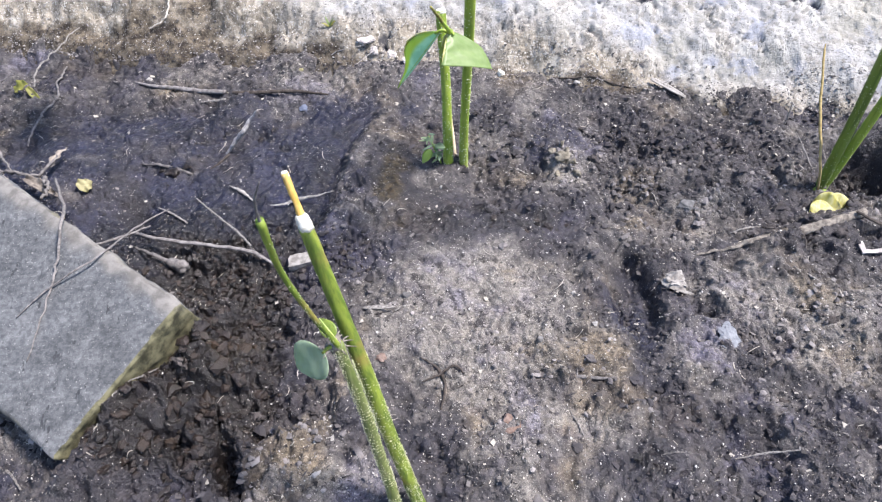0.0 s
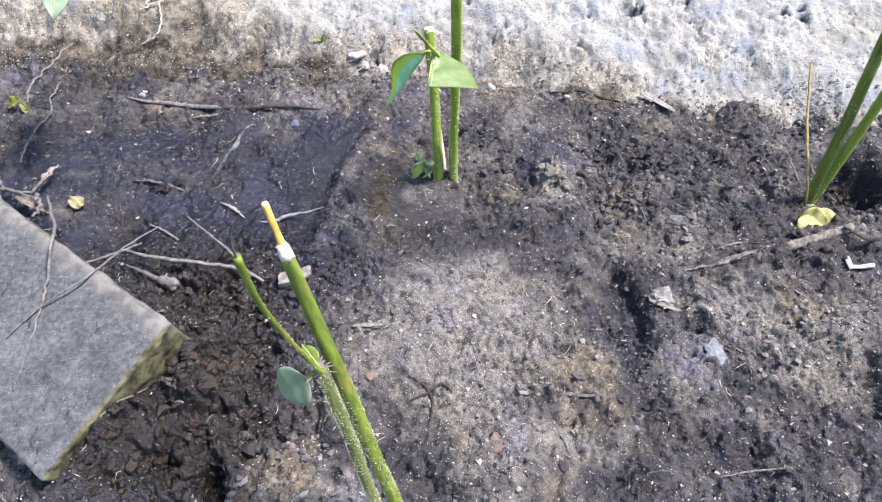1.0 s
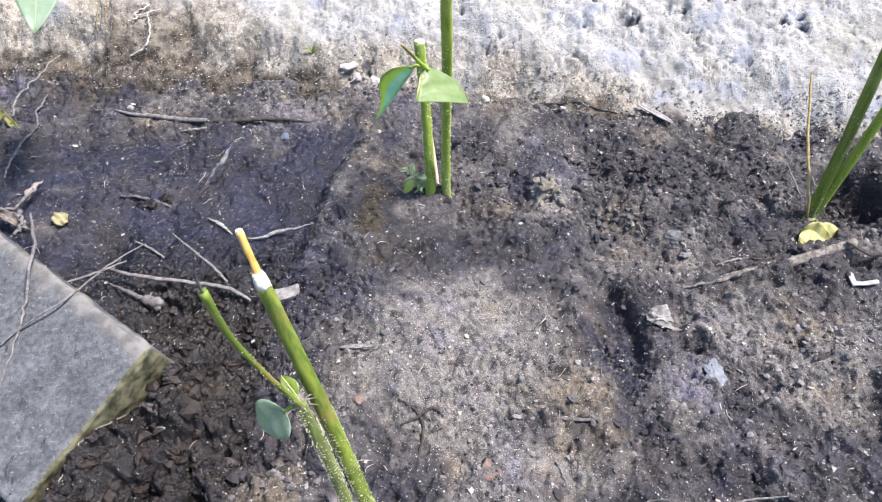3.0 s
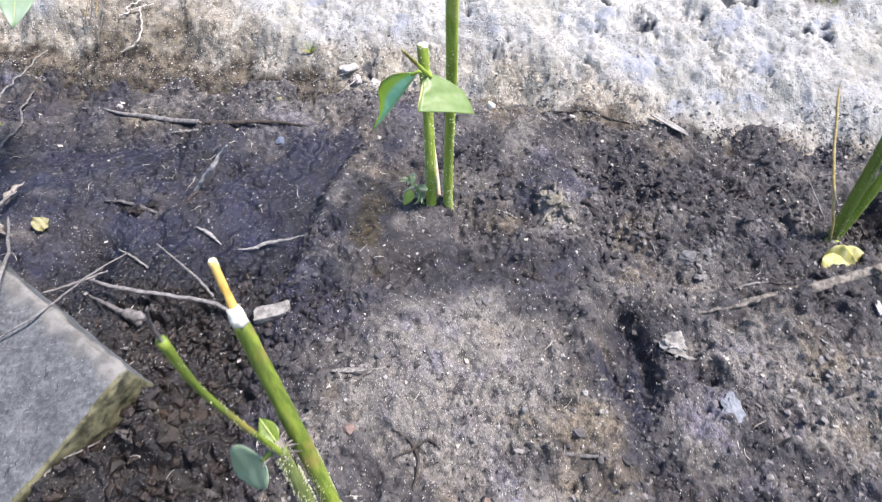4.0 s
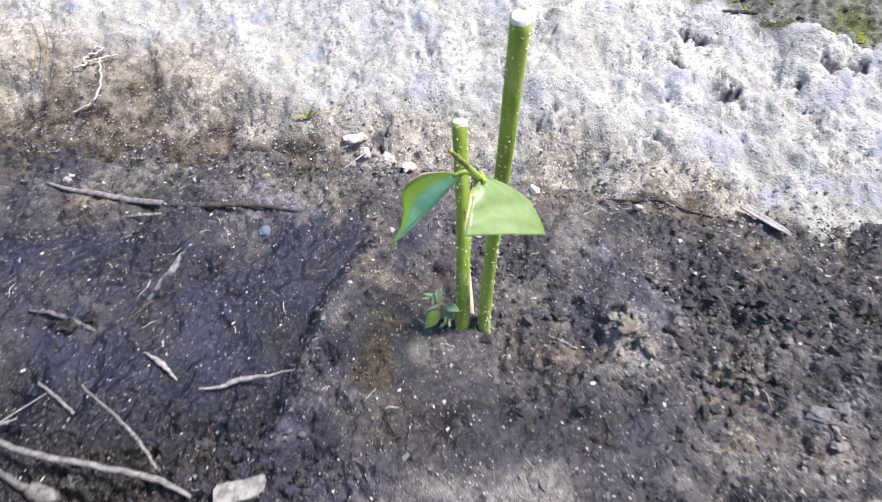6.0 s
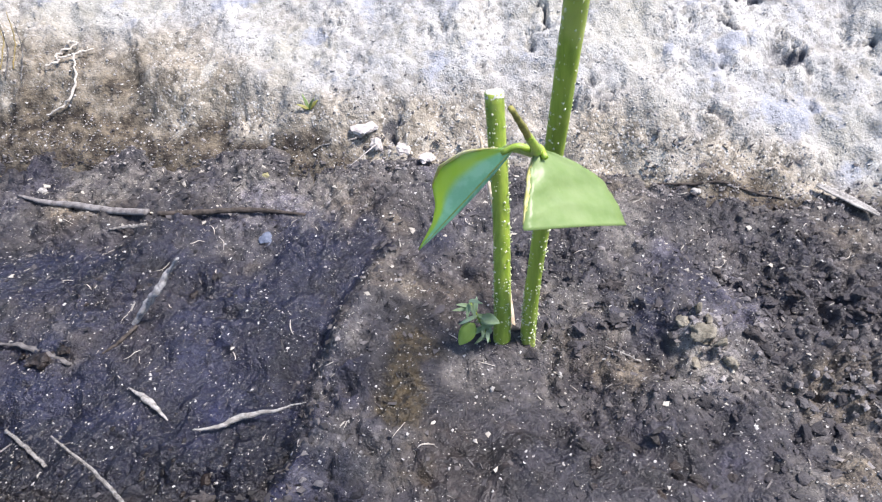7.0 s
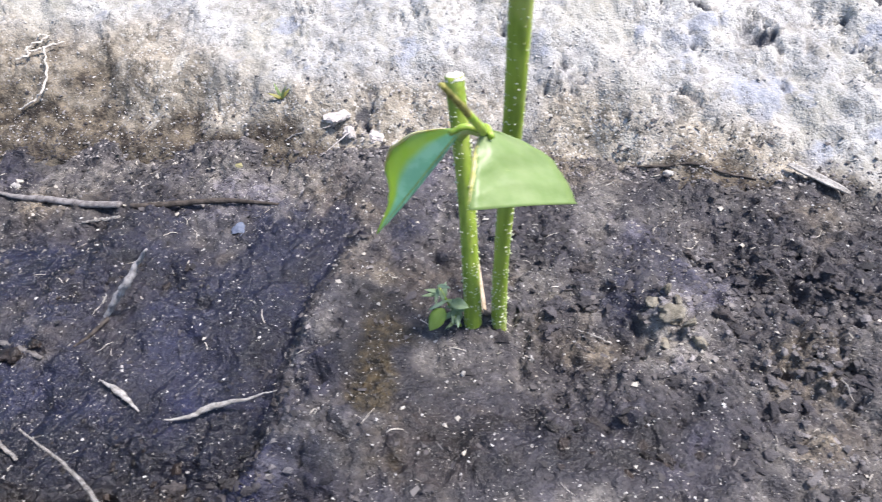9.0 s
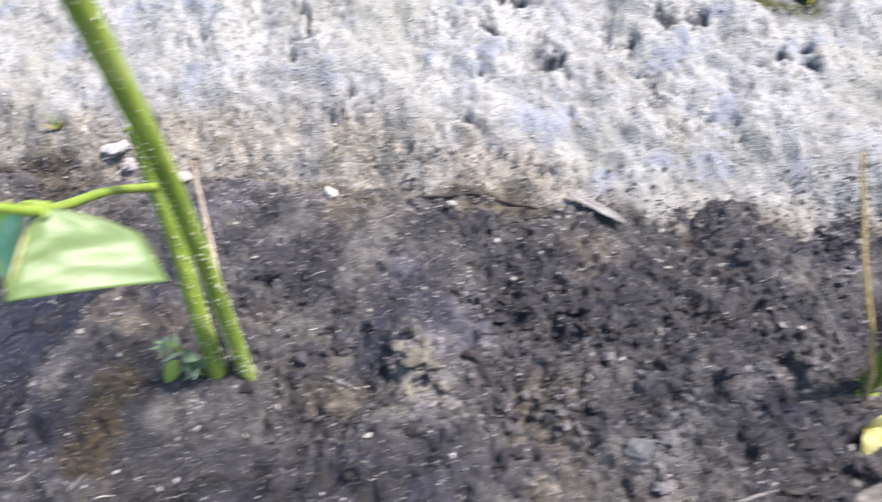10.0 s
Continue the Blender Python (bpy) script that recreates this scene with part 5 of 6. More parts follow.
stick("twig", [(-0.2038, 0.5431), (-0.2111, 0.5332), (-0.2206, 0.5257)], (0.0012, 0.0014, 0.0006), TWIG_DARK, "dark wet twig in the damp hollow", "twig", seed=46)
stick("twig", [(-0.292, 0.538), (-0.264, 0.5305), (-0.236, 0.5185)], (0.0010, 0.0021, 0.0014), TWIG, "rough grey twig half sunk in damp soil", "twig", seed=44, wobble=0.4, bend=0.0012)
stick("straw", [(0.0739, 0.521), (0.0834, 0.514), (0.0941, 0.5098)], (0.0003, 0.0007, 0.0004), STRAW, "thin pale straw beside green stems", "straw", seed=45, lift=0.001)

# dry roots and vines where the slab meets the hollow
vine = part("vine", tube([(-0.4238, 0.7550, 0.0400), (-0.4398, 0.7179, 0.0340), (-0.4549, 0.6891, 0.0260), (-0.4544, 0.6681, 0.0180)],
            (0.0006, 0.0010, 0.0012, 0.0010), 8, 44, 0.35, 31, bend=0.0025), STRAW)
tagged(vine, "pale dry vine arching from the bank", "vine")
stick("vine", [(-0.4427, 0.7228), (-0.4370, 0.700), (-0.4310, 0.676), (-0.4244, 0.654), (-0.4273, 0.6236), (-0.4215, 0.590), (-0.4186, 0.5638)], (0.0010, 0.0013, 0.0011, 0.0014, 0.0012, 0.0013, 0.0009), TWIG, "knobbly dry vine lying on damp soil", "vine", seed=32, wobble=0.45, lift=0.002, bend=0.002)
stick("vine", [(-0.449, 0.671), (-0.440, 0.668), (-0.428, 0.663)], (0.0004, 0.0006, 0.0003), TWIG, "thin offshoot of a dry vine", "vine", seed=33, lift=0.003)
stick("vine", [(-0.432, 0.600), (-0.420, 0.603), (-0.408, 0.600)], (0.0004, 0.0006, 0.0003), TWIG, "thin offshoot of a dry vine", "vine", seed=34, lift=0.003)
for k, (pts, radii) in enumerate((([(-0.395, 0.562, 0.048), (-0.384, 0.566, 0.052), (-0.374, 0.564, 0.050)], (0.0004, 0.0006, 0.0003)),
                                  ([(-0.374, 0.578, 0.072), (-0.366, 0.574, 0.066), (-0.360, 0.576, 0.062)], (0.0004, 0.0005, 0.0003)),
                                  ([(-0.505, 0.672, 0.040), (-0.498, 0.655, 0.046), (-0.478, 0.610, 0.040), (-0.458, 0.568, 0.030), (-0.436, 0.545, 0.028), (-0.413, 0.519, 0.022)], (0.0018, 0.0017, 0.0012, 0.0015, 0.0012, 0.0010)),
                                  ([(-0.470, 0.520, 0.030), (-0.438, 0.515, 0.030), (-0.405, 0.509, 0.034), (-0.378, 0.507, 0.032), (-0.366, 0.530, 0.036)], (0.0010, 0.0013, 0.0016, 0.0017, 0.0012)),
                                  ([(-0.500, 0.560, 0.036), (-0.480, 0.548, 0.034), (-0.462, 0.552, 0.030), (-0.440, 0.540, 0.024)], (0.0012, 0.0010, 0.0011, 0.0007)),
                                  ([(-0.520, 0.600, 0.034), (-0.500, 0.585, 0.038), (-0.490, 0.560, 0.032), (-0.475, 0.530, 0.030), (-0.455, 0.505, 0.040)], (0.0015, 0.0014, 0.0016, 0.0012, 0.0010)),
                                  ([(-0.488, 0.640, 0.030), (-0.480, 0.652, 0.034), (-0.470, 0.668, 0.036)], (0.0006, 0.0008, 0.0005)),
                                  ([(-0.372, 0.505, 0.030), (-0.362, 0.490, 0.040), (-0.352, 0.476, 0.046), (-0.345, 0.455, 0.052)], (0.0016, 0.0018, 0.0016, 0.0014)),
                                  ([(-0.432, 0.512, 0.034), (-0.405, 0.492, 0.050), (-0.385, 0.478, 0.062)], (0.0006, 0.0007, 0.0004)))):
    ob = part("vine", tube(pts, radii, 8, 12 * len(pts), 0.45, 70 + k, bend=0.0028), TWIG)
    tagged(ob, "dry grey vine tangled beside the slab", "vine", "tangled vines")
for k, (b, t, w) in enumerate((((-0.388, 0.500, 0.034), (-0.352, 0.482, 0.032), 0.013), ((-0.374, 0.517, 0.030), (-0.362, 0.541, 0.042), 0.008),
                               ((-0.425, 0.503, 0.036), (-0.400, 0.494, 0.040), 0.011), ((-0.505, 0.668, 0.034), (-0.492, 0.690, 0.044), 0.010))):
    ob = part("withered_leaf", moved(blade((Vector(t) - Vector(b)).length, w, oval, fold=0.6, droop=0.25, wave=0.22, seed=k * 1.7, nu=22, nv=11, thick=0.0006), aim(b, t, (0.1, -0.3, 1))), DRY_LEAF)
    tagged(ob, "curled withered grey leaf beside the slab", "leaf", "withered leaves")


def on_slab(x, y, up):
    """A place over the slab's tilted top."""
    a = Vector((-0.1745, 0.3155, 0.081))
    n = Vector((-0.0695, -0.104, -0.031)).cross(Vector((-0.818, 0.573, 0.050)))
    return Vector((x, y, a.z - (n.x * (x - a.x) + n.y * (y - a.y)) / n.z + up))


cross = part("vine", tube([(-0.3580, 0.4977, 0.0350), (-0.3044, 0.4244, 0.0750), on_slab(-0.2811, 0.3885, 0.010), on_slab(-0.2796, 0.3547, 0.004), on_slab(-0.2796, 0.3387, 0.0022), on_slab(-0.2802, 0.3144, 0.0016), on_slab(-0.2818, 0.2790, 0.0012)],
             (0.0012, 0.0013, 0.0013, 0.0011, 0.0009, 0.0007, 0.0004), 8, 60, 0.4, 37, bend=0.0012), TWIG)
tagged(cross, "dry vine lying over the concrete slab", "vine")
cross = part("twig", tube([on_slab(-0.3010, 0.3129, 0.001), on_slab(-0.2797, 0.3342, 0.0025), on_slab(-0.2446, 0.3601, 0.0020), (-0.2494, 0.4206, 0.0500), (-0.2410, 0.4617, 0.0280)],
             (0.0004, 0.0007, 0.0008, 0.0008, 0.0005), 7, 44, 0.3, 38, bend=0.0012), TWIG)
tagged(cross, "thin dry twig lying over the concrete slab", "twig")

scraps = holder("yellow_green_leaf", "small yellow-green leaf on a dry vine", "leaf")
leaf("half", (-0.462, 0.672, 0.020), (-0.485, 0.668, 0.014), (0, -0.5, 1), 0.015, LEAF_OLIVE, scraps, fold=0.5, droop=0.25, wave=0.12, vein=False, nu=14, nv=9)
leaf("half", (-0.462, 0.668, 0.018), (-0.441, 0.646, 0.014), (0, -0.5, 1), 0.009, LEAF_OLIVE, scraps, fold=0.5, droop=0.25, wave=0.12, vein=False, nu=14, nv=9)
ob = part("yellow_scrap", moved(blade(0.015, 0.016, oval, fold=0.2, droop=0.2, wave=0.12, nu=12, nv=9, thick=0.0012), aim((-0.340, 0.496, gz(-0.340, 0.496) + 0.003), (-0.328, 0.508, gz(-0.328, 0.508) + 0.008), (0, -0.6, 0.8))), YELLOW_SCRAP)
tagged(ob, "small yellowish tan scrap of leaf on damp soil", "leaf")


# ---------------------------------------------------------------- pebbles, chips and clods
def pebble(x, y, size, mat, label, seed, flat=0.7, stretch=1.0, turn=0.0, category="pebble", on=gz, sink=0.35, rough=0.22, name="pebble"):
    ob = part(name, chunk(seed + 3, (stretch, 1, flat), 18, rough), mat, smooth=False)
    ob.matrix_basis = pose(x, y, on(x, y) + size * flat * (1 - 2 * sink) * 0.5, 0, 0, turn) @ Matrix.Scale(size, 4)
    return tagged(ob, label, category)


pebble(0.0725, 0.662, 0.0056, PITH, "white pebble at the foot of the bank", 1, on=bz, sink=0.0)
pebble(-0.3325, 0.692, 0.0045, PALE_STONE, "white pebble on damp soil", 2, sink=0.2)
pebble(-0.1495, 0.680, 0.0036, YELLOW_SCRAP, "small yellowish pebble on damp soil", 3, sink=0.2, on=bz)
pebble(0.154, 0.644, 0.0042, PALE_STONE, "small pale pebble by the bank", 4, on=bz, sink=0.2)
pebble(-0.036, 0.302, 0.0052, RED_STONE, "reddish pebble on sandy soil", 5)
pebble(0.059, 0.251, 0.0060, RED_STONE, "reddish pebble on sandy soil", 6, flat=0.6)
pebble(0.061, 0.240, 0.0058, RED_STONE, "flat reddish pebble on sandy soil", 7, flat=0.45, stretch=1.3)
pebble(-0.066, 0.238, 0.0060, PALE_STONE, "pale flat chip in the soil", 8, flat=0.3, stretch=0.55, turn=-8, category="chip")
pebble(-0.073, 0.209, 0.0026, PALE_STONE, "tiny white pebble on the soil", 9, stretch=1.5, turn=40)
pebble(0.232, 0.320, 0.0135, WHITE_CHIP, "bluish white stone chip set in the soil", 44, rough=0.6, flat=0.16, stretch=0.62, turn=-14, category="stone chip", sink=0.25)
pebble(0.231, 0.460, 0.0075, GREY_STONE, "grey pebble among crumbled soil", 11, flat=0.6, stretch=1.2, turn=-25, sink=0.15)
pebble(0.201, 0.377, 0.0105, CORK, "pale grey lump of dried mortar by a hole", 12, flat=0.6, stretch=1.3, turn=-30, sink=0.1, rough=0.45, category="stone")
pebble(-0.1405, 0.620, 0.0075, SLATE, "blue-grey chip sunk in the soil", 13, flat=0.25, stretch=0.8, category="stone chip", sink=0.25)
pebble(-0.018, 0.359, 0.0045, GREY_STONE, "grey pebble on sandy soil", 14)
pebble(0.130, 0.330, 0.0030, PALE_STONE, "tiny pale pebble on the soil", 15)
pebble(0.086, 0.315, 0.0034, GREY_STONE, "small grey pebble on sandy soil", 16)
pebble(0.117, 0.361, 0.0028, PALE_STONE, "tiny pale pebble on the soil", 17)
pebble(0.0085, 0.494, 0.0026, PALE_STONE, "tiny pale pebble on the soil", 18)
pebble(0.0470, 0.508, 0.0030, PALE_STONE, "tiny pale pebble on the soil", 19, stretch=0.6)
hook = bmesh.new()
for x0, y0, x1, y1 in ((0, 0, 0.0040, 0.0125), (0.0040, 0, 0.0215, 0.0036)):
    made_of = bmesh.ops.create_cube(hook, size=1)["verts"]
    for q in made_of:
        q.co = Vector(((x0 + x1) / 2 + q.co.x * (x1 - x0), (y0 + y1) / 2 + q.co.y * (y1 - y0), q.co.z * 0.0016))
bmesh.ops.subdivide_edges(hook, edges=list(hook.edges), cuts=3, use_grid_fill=True)
for q in hook.verts:
    q.co += Vector((noise.noise(q.co * 300), noise.noise(q.co * 300 + Vector((5, 0, 0))), 2 * noise.noise(q.co * 120))) * 0.0007
hook.verts.index_update()
hook_data = ([v.co.copy() for v in hook.verts], [tuple(v.index for v in f.verts) for f in hook.faces])
hook.free()
ob = part("scrap", hook_data, MORTAR, smooth=False)
ob.matrix_basis = pose(0.363, 0.399, gz(0.372, 0.402) + 0.0035, 4, -3, 3)
tagged(ob, "white bent scrap lying beside a stick", "scrap")
for k, (x, y, s, st) in enumerate(((-0.0760, 0.709, 0.0110, 1.0), (-0.0670, 0.6995, 0.0085, 0.7), (-0.0490, 0.6955, 0.0080, 0.9), (-0.0310, 0.684, 0.0062, 1.2))):
    pebble(x, y, s, MORTAR, "fallen flake of whitewashed mortar", 30 + k, flat=0.55, stretch=st, turn=25 * k, on=bz, category="mortar flake", sink=0.2, rough=0.4, name="mortar_flake")

clods_wet = [mesh_from("soil_clod", *chunk(80 + k, (1.0, 0.7 + 0.06 * k, 0.6), 15, 0.6), WET_CLOD) for k in range(6)]
clods = [mesh_from("soil_clod", *chunk(50 + k, (1.0, 0.75 + 0.06 * k, 0.5), 15, 0.7), CLOD) for k in range(6)]
for k, (x, y, s) in enumerate(((0.124, 0.517, 0.0085), (0.116, 0.526, 0.0060), (0.131, 0.527, 0.0055), (0.119, 0.506, 0.0065), (0.133, 0.512, 0.0050), (0.125, 0.533, 0.0045), (0.138, 0.503, 0.0055))):
    ob = part("soil_clod", chunk(61 + k, (1, 0.9, 0.6), 18, 0.4), CLOD_TAN)
    ob.matrix_basis = pose(x, y, gz(x, y) + s * 0.3, 15 * k, 10, 50 * k) @ Matrix.Scale(s, 4)
    tagged(ob, "dry tan clod of earth beside a dent", "clod", "tan clods")
rng = random.Random(77)
made = 0
while made < 60:
    x, y = rng.uniform(-0.30, 0.47), rng.uniform(0.19, 0.63)
    r = float(rough_mask(np.array([x]), np.array([y]))[0])
    if rng.random() > (r - 0.75) / 1.1 or y > base_line(x) - 0.02:
        continue
    size = 0.0028 + 0.0060 * rng.random() ** 2.6
    ob = part("soil_clod", clods[made % 6], CLOD)
    ob.matrix_basis = pose(x, y, gz(x, y) - size * 0.05, rng.uniform(-25, 25), rng.uniform(-25, 25), rng.uniform(0, 360)) @ Matrix.Scale(size, 4)
    tagged(ob, "crumbly dark clod of earth", "clod", "clods on the bed")
    made += 1

for cx0, cy0, wide, deep, turn, count in ((-0.190, 0.580, 0.035, 0.012, 0, 7), (-0.265, 0.528, 0.040, 0.008, -14, 5), (-0.160, 0.305, 0.045, 0.075, 0, 56), (-0.170, 0.235, 0.045, 0.030, 0, 30)):
    for _ in range(count):
        u, v = rng.gauss(0, 0.5) * wide, rng.gauss(0, 0.5) * deep
        x, y = cx0 + u * math.cos(radians(turn)) - v * math.sin(radians(turn)), cy0 + u * math.sin(radians(turn)) + v * math.cos(radians(turn))
        size = 0.0030 + 0.0072 * rng.random() ** 2
        ob = part("soil_clod", clods_wet[made % 6], WET_CLOD)
        ob.matrix_basis = pose(x, y, gz(x, y) - size * 0.12, rng.uniform(-25, 25), rng.uniform(-25, 25), rng.uniform(0, 360)) @ Matrix.Scale(size, 4)
        tagged(ob, "wet dark brown clod of earth", "clod", "wet clods")
        made += 1

# weeds and roots on the bank
tuft = holder("seedling", "tiny yellow-green seedling on the bank", "seedling")
for k in range(4):
    a = 0.6 + 1.5 * k
    b = Vector((-0.1185, 0.7245, bz(-0.1185, 0.7245) + 0.001))
    leaf("leaflet", b, b + Vector((math.cos(a) * 0.007, math.sin(a) * 0.004 - 0.002, 0.009 + 0.004 * (k % 2))), (0, -0.6, 1), 0.0026, LEAF if k % 2 else LEAF_OLIVE, tuft, vein=False, nu=8, nv=5)
for k, pts in enumerate(([(-0.3393, 0.780), (-0.3295, 0.784), (-0.3329, 0.7913), (-0.3181, 0.8036)], [(-0.3340, 0.7990), (-0.3265, 0.8034), (-0.3181, 0.8036)],
                         [(-0.3173, 0.7872), (-0.3139, 0.7696), (-0.3182, 0.7546), (-0.3391, 0.7506)], [(-0.3310, 0.7860), (-0.3170, 0.7900), (-0.3036, 0.7962)])):
    stick("root", pts, (0.0007, 0.0011, 0.0007), FIBRE, "pale wiry root on the bank", "root", on=bz, seed=50 + k, lift=0.004, bend=0.002)
for k, (x, y) in enumerate(((-0.374, 0.776), (-0.368, 0.781), (-0.362, 0.775), (-0.380, 0.783))):
    stick("grass_blade", [(x, y), (x + 0.006, y + 0.012), (x + 0.008, y + 0.016)], (0.0006, 0.0006, 0.0003), OCHRE if k % 2 else STRAW, "dry upright grass blade on the bank", "grass", on=bz, seed=60 + k, ends=(0, 0.034), bend=0.0008)
stick("straw", [(-0.1175, 0.700), (-0.109, 0.7015), (-0.101, 0.7005)], (0.0004, 0.0008, 0.0004), STRAW, "thin pale straw at the foot of the bank", "straw", on=bz, seed=70)
stick("twig", [(0.238, 0.806), (0.254, 0.806), (0.268, 0.804)], (0.001, 0.002, 0.001), TWIG_DARK, "dark twig on the edge of the bank", "twig", on=bz, seed=71)
pad = part("moss_cushion", lump(4, 91, 0.9, (1.2, 1, 0.7), 3.0), MOSS)
pad.matrix_basis = pose(0.452, 0.782, bz(0.452, 0.782) + 0.001) @ Matrix.Scale(0.012, 4)
tagged(pad, "yellow-green moss cushion on the bank's edge", "moss")


# ---------------------------------------------------------------- crumbs and grains
rng = np.random.default_rng(5)
n = 150000
cx, cy = rng.uniform(-0.5, 0.52, n), rng.uniform(0.175, 0.70, n)
patch = np.clip(0.5 + 1.1 * fbm(cx, cy, 0.035, 3, 170), 0.05, 1.4)
keep = (rng.random(n) < 0.20 * patch * rough_mask(cx, cy) ** 1.2) & (cy < base_line(cx) + 0.012)
cx, cy = cx[keep], cy[keep]
cz = ground_height(cx, cy)
pit = bump(cx, cy, -0.155, 0.285, 0.06, 0.11) + 0.4 * bump(cx, cy, -0.19, 0.578, 0.04, 0.016)
sizes = (0.0005 + 0.0023 * rng.random(len(cx)) ** 3.5 * np.clip(rough_mask(cx, cy), 0.4, 1.2)) * (1 + 1.3 * pit)
shapes = [lump(1, 200 + k, 0.9, (1, 0.72 + 0.05 * (k % 5), 0.5 + 0.06 * (k % 4)), 1.2) for k in range(14)]
tiny = [shard(260 + k, (1, 0.75 + 0.05 * (k % 5), 0.55 + 0.06 * (k % 4)), 11) for k in range(14)]
places = [(int(rng.integers(14)) + (14 if s < 0.0014 else 0), x, y, z + s * 0.05, s, a, 1.0) for x, y, z, s, a in zip(cx, cy, cz, sizes, rng.uniform(0, 6.28, len(cx)))]
joined(shapes + tiny, places, "soil_crumbs", CRUMB, "loose crumbs of damp and dry soil over the bed", "soil crumbs", masks={"dry": dry_mask, "rust": rust_mask})
n = 16000
kx, ky = rng.uniform(-0.30, 0.50, n), rng.uniform(0.18, 0.64, n)
loose = 0.9 * bump(kx, ky, 0.25, 0.51, 0.14, 0.07, -8) + 0.45 * bump(kx, ky, 0.11, 0.45, 0.06, 0.05) + 0.7 * bump(kx, ky, -0.15, 0.28, 0.07, 0.10) + 0.35 * bump(kx, ky, 0.20, 0.24, 0.10, 0.05) + 0.5 * bump(kx, ky, 0.42, 0.47, 0.05, 0.06) + 0.06 * bump(kx, ky, 0.04, 0.52, 0.05, 0.04) + 0.3 * bump(kx, ky, -0.20, 0.41, 0.09, 0.03)
keep = (rng.random(n) < 0.42 * loose * np.clip(0.6 + 1.0 * fbm(kx, ky, 0.03, 2, 175), 0.1, 1.3)) & (ky < base_line(kx) - 0.01)
kx, ky = kx[keep], ky[keep]
kz = ground_height(kx, ky)
sizes = 0.0022 + 0.0046 * rng.random(len(kx)) ** 2.2
packed = [chunk(300 + k, (1, 0.65 + 0.08 * (k % 5), 0.40 + 0.06 * (k % 3)), 11, 0.45) for k in range(12)]
places = [(int(rng.integers(12)), x, y, z + s * 0.10, s, a, 1.0) for x, y, z, s, a in zip(kx, ky, kz, sizes, rng.uniform(0, 6.28, len(kx)))]
joined(packed, places, "broken_soil", CRUMB, "broken lumps of damp soil packed over the bed", "soil lumps", masks={"dry": lambda x, y: dry_mask(x, y) - 0.22, "rust": rust_mask})
n = 190000
sx, sy = rng.uniform(-0.5, 0.52, n), rng.uniform(0.175, 0.70, n)
keep = (rng.random(n) < 0.060 + 0.50 * np.clip(dry_mask(sx, sy) - 0.1, 0, 1) ** 1.5) & (sy < base_line(sx) + 0.015)
sx, sy = sx[keep], sy[keep]
sz = ground_height(sx, sy)
sizes = 0.00030 + 0.00050 * rng.random(len(sx)) ** 2.5
octa = (np.array([(1, 0, 0), (-1, 0, 0), (0, 0.8, 0), (0, -0.8, 0), (0, 0, 0.7), (0, 0, -0.7)]),
        [(0, 2, 4), (2, 1, 4), (1, 3, 4), (3, 0, 4), (2, 0, 5), (1, 2, 5), (3, 1, 5), (0, 3, 5)])
places = [(0, x, y, z + s * 0.3, s, a, 1.0) for x, y, z, s, a in zip(sx, sy, sz, sizes, rng.uniform(0, 6.28, len(sx)))]
joined([octa], places, "sand_grains", SAND, "pale sand grains scattered over the soil", "sand")

# splinters, flakes and bits of bark, most of them where the soil is loose
rnd = random.Random(63)
bits = []
for k in range(18):
    v, f = shard(600 + k, ((1.0, 0.16, 0.12) if k % 3 else (1.0, 0.75, 0.16)), 7)
    tilt = Matrix.Rotation(rnd.uniform(-0.6, 0.6), 3, "X") @ Matrix.Rotation(rnd.uniform(-0.45, 0.45), 3, "Y")
    bits.append(([tuple(tilt @ Vector(q)) for q in v], f))
n = 120000
px, py = rng.uniform(-0.50, 0.52, n), rng.uniform(0.175, 0.71, n)
clear = 1 - 0.75 * basin_mask(px, py) - 0.5 * bump(px, py, 0.04, 0.34, 0.10, 0.09) - 0.75 * bump(px, py, -0.16, 0.29, 0.06, 0.10)
keep = (rng.random(n) < 0.42 * clear * np.clip(0.7 + 0.9 * fbm(px, py, 0.05, 3, 210), 0.1, 1.3)) & (py < base_line(px) + 0.03)
px, py = px[keep], py[keep]
pz = np.maximum(ground_height(px, py), bank_height(px, py))
sizes = 0.0009 + 0.0032 * rng.random(len(px)) ** 2.6
places = [(int(rng.integers(18)), x, y, z + 0.12 * s, s, a, 1.0) for x, y, z, s, a in zip(px, py, pz, sizes, rng.uniform(0, 6.28, len(px)))]
joined(bits, places, "soil_debris", DEBRIS, "dark splinters and flakes littering the soil", "debris")

# grit and root fibres
n = 26000
px, py = rng.uniform(-0.45, 0.50, n), rng.uniform(0.18, 0.68, n)
keep = (rng.random(n) < 0.35) & (py < base_line(px) + 0.01)
px, py = px[keep], py[keep]
pz = ground_height(px, py)
sizes = 0.00035 + 0.00105 * rng.random(len(px)) ** 4.5
hulls = [shard(400 + k, (1, 0.7 + 0.06 * (k % 5), 0.6), 9) for k in range(8)]
places = [(int(rng.integers(8)), x, y, z + s * 0.2, s, a, 1.0) for x, y, z, s, a in zip(px, py, pz, sizes, rng.uniform(0, 6.28, len(px)))]
joined(hulls, places, "grit", GRIT, "pale and rusty stone grit scattered over the soil", "grit")
rnd = random.Random(31)
verts, faces = [], []
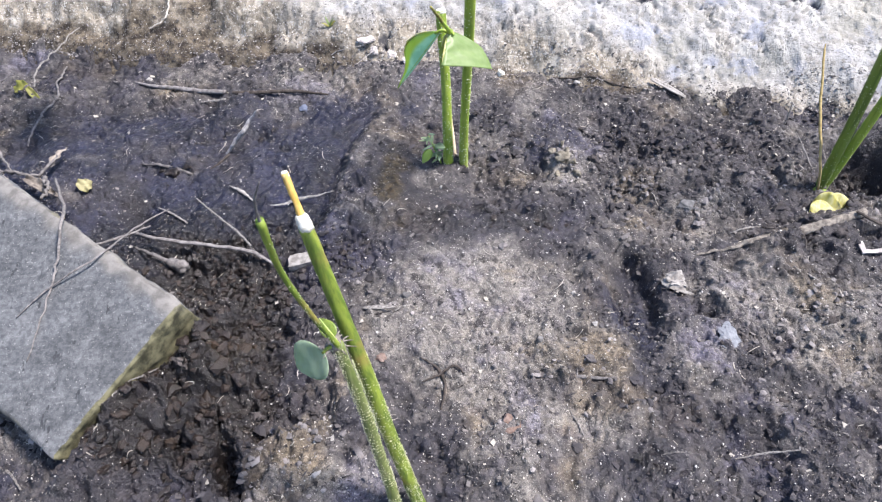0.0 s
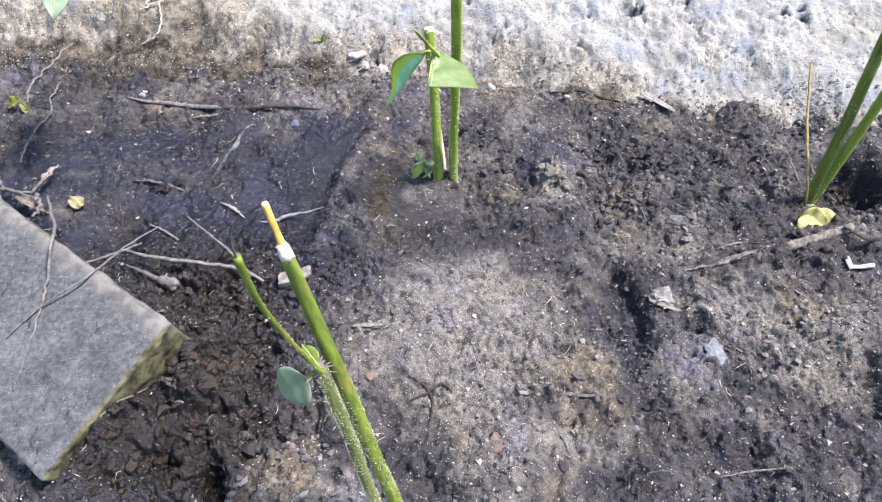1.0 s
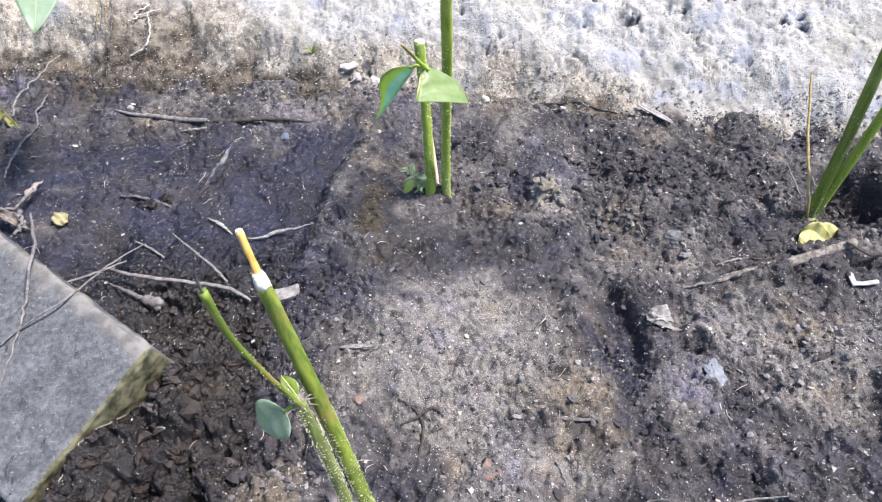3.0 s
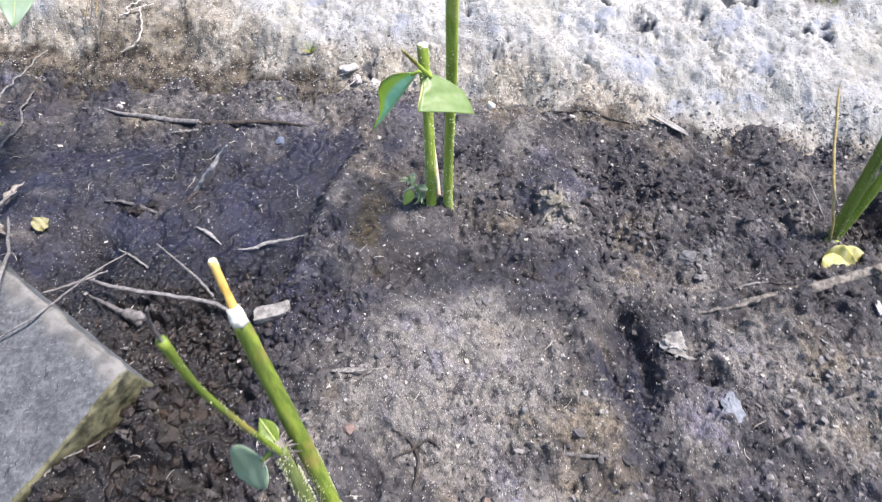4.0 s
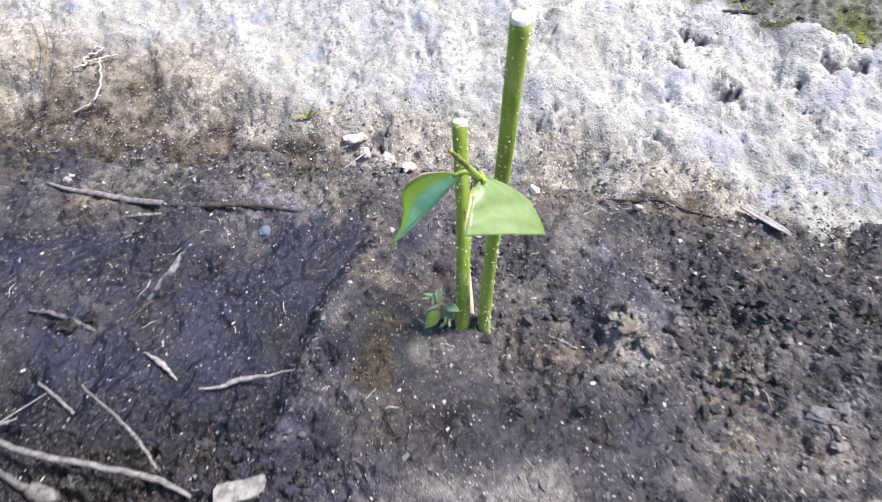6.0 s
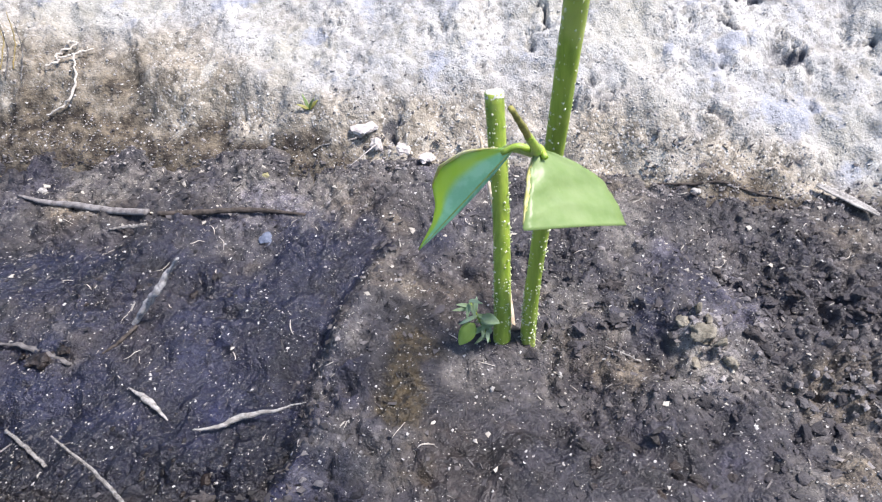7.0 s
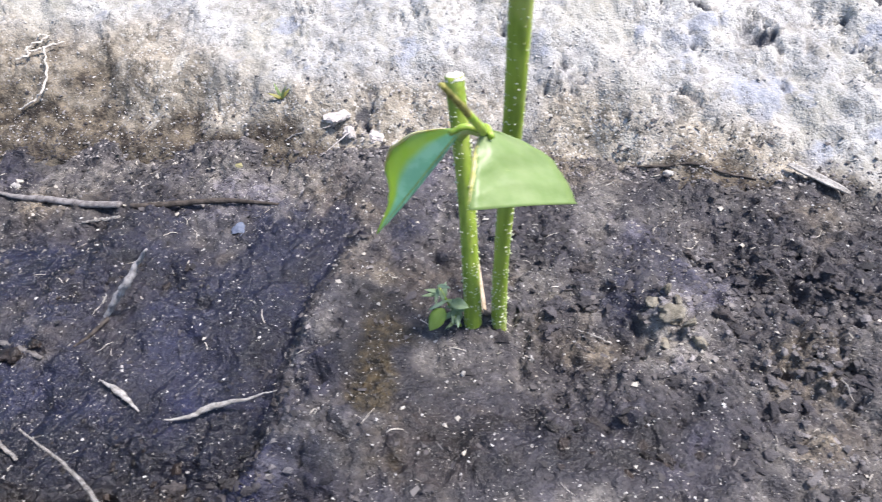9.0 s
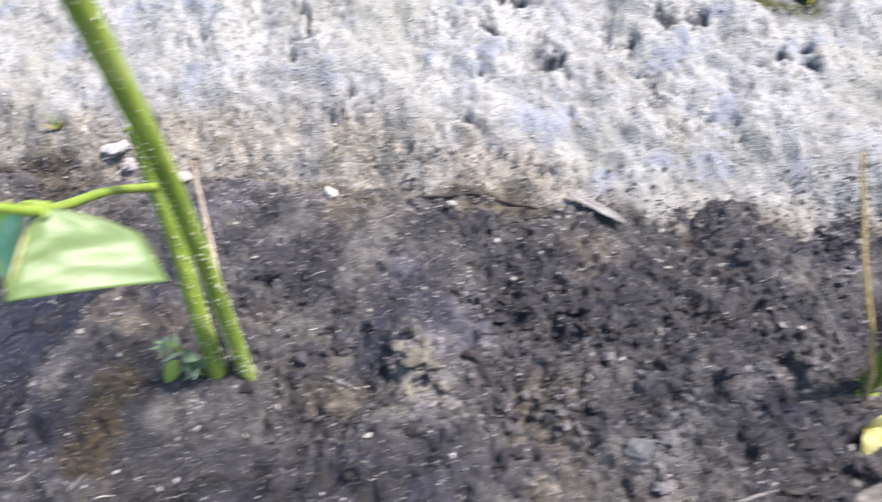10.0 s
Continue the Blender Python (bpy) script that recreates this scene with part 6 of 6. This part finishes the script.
for k in range(120):
    x, y = rnd.uniform(-0.42, 0.46), rnd.uniform(0.19, 0.66)
    if y > base_line(x) - 0.005:
        continue
    a, long, turn = rnd.uniform(0, 6.28), rnd.uniform(0.003, 0.012), rnd.uniform(-1.6, 1.6)
    pts = []
    for q in range(4):
        pts.append((x, y, gz(x, y) + 0.0008))
        x, y, a = x + math.cos(a) * long / 3, y + math.sin(a) * long / 3, a + turn / 3
    r0 = rnd.uniform(0.00018, 0.00042)
    v, f = tube(pts, (r0 * 0.6, r0, r0 * 0.5), 5, 8, 0.2, k)
    at = len(verts)
    verts += v
    faces += [tuple(i + at for i in q) for q in f]
fibres = part("root_fibres", (verts, faces), FIBRE)
tagged(fibres, "pale curled root fibres scattered over the soil", "root fibres", kind="stuff")

# soil crumbs and specks of lime on the foot of the bank
n = 16000
px = rng.uniform(-0.56, 0.52, n)
dd = rng.random(n) ** 2.2 * 0.07 - 0.008
py = base_line(px) + dd / 0.986
pz = np.maximum(bank_height(px, py), ground_height(px, py))
keep = rng.random(n) < 0.45 * np.clip(1.15 - dd / (0.055 - 0.03 * step((px - 0.1) / 0.2)), 0, 1)
px, py, pz = px[keep], py[keep], pz[keep]
sizes = 0.0004 + 0.0013 * rng.random(len(px)) ** 3
places = [(int(rng.integers(14)), x, y, z + s * 0.05, s, a, 1.0) for x, y, z, s, a in zip(px, py, pz, sizes, rng.uniform(0, 6.28, len(px)))]
joined(shapes, places, "bank_crumbs", CRUMB, "soil crumbs splashed on the foot of the bank", "soil crumbs", masks={"dry": lambda x, y: 0.50 + 0.4 * fbm(x, y, 0.02, 2, 190), "rust": lambda x, y: 0.15 + 0.3 * fbm(x, y, 0.03, 2, 192)})
n = 9000
px = rng.uniform(-0.56, 0.52, n)
py = base_line(px) + rng.random(n) ** 1.3 * 0.19
pz = bank_height(px, py)
sizes = 0.0004 + 0.0012 * rng.random(n) ** 3
places = [(int(rng.integers(8)), x, y, z + s * 0.1, s, a, 1.0) for x, y, z, s, a in zip(px, py, pz, sizes, rng.uniform(0, 6.28, n))]
joined(hulls, places, "lime_specks", GRIT, "loose specks of lime and sand on the bank", "lime specks")

# litter and moss beyond the bank's broken edge
n = 5200
px, py = rng.uniform(-0.10, 0.62, n), rng.uniform(0.70, 1.02, n)
past = along(px, py) - ledge_line(px)
keep = (past > 0.004) & (rng.random(n) < np.clip(0.45 + 0.9 * fbm(px, py, 0.04, 2, 220), 0.05, 1))
px, py = px[keep], py[keep]
pz = bank_height(px, py)
sizes = 0.0014 + 0.0052 * rng.random(len(px)) ** 2.4
places = [(int(rng.integers(14)), x, y, z + s * 0.1, s, a, 1.0) for x, y, z, s, a in zip(px, py, pz, sizes, rng.uniform(0, 6.28, len(px)))]
green = fbm(px, py, 0.05, 2, 225) > 0.12
joined(tiny, [q for q, g in zip(places, green) if not g], "bank_litter", CRUMB, "dark crumbs and litter behind the bank's broken edge", "litter", masks={"dry": lambda x, y: 0.32 + 0.3 * fbm(x, y, 0.03, 2, 226), "rust": lambda x, y: 0.1 + 0.3 * fbm(x, y, 0.03, 2, 227)})
joined(tiny, [q for q, g in zip(places, green) if g], "bank_moss", MOSS, "olive moss in patches behind the bank's broken edge", "moss")
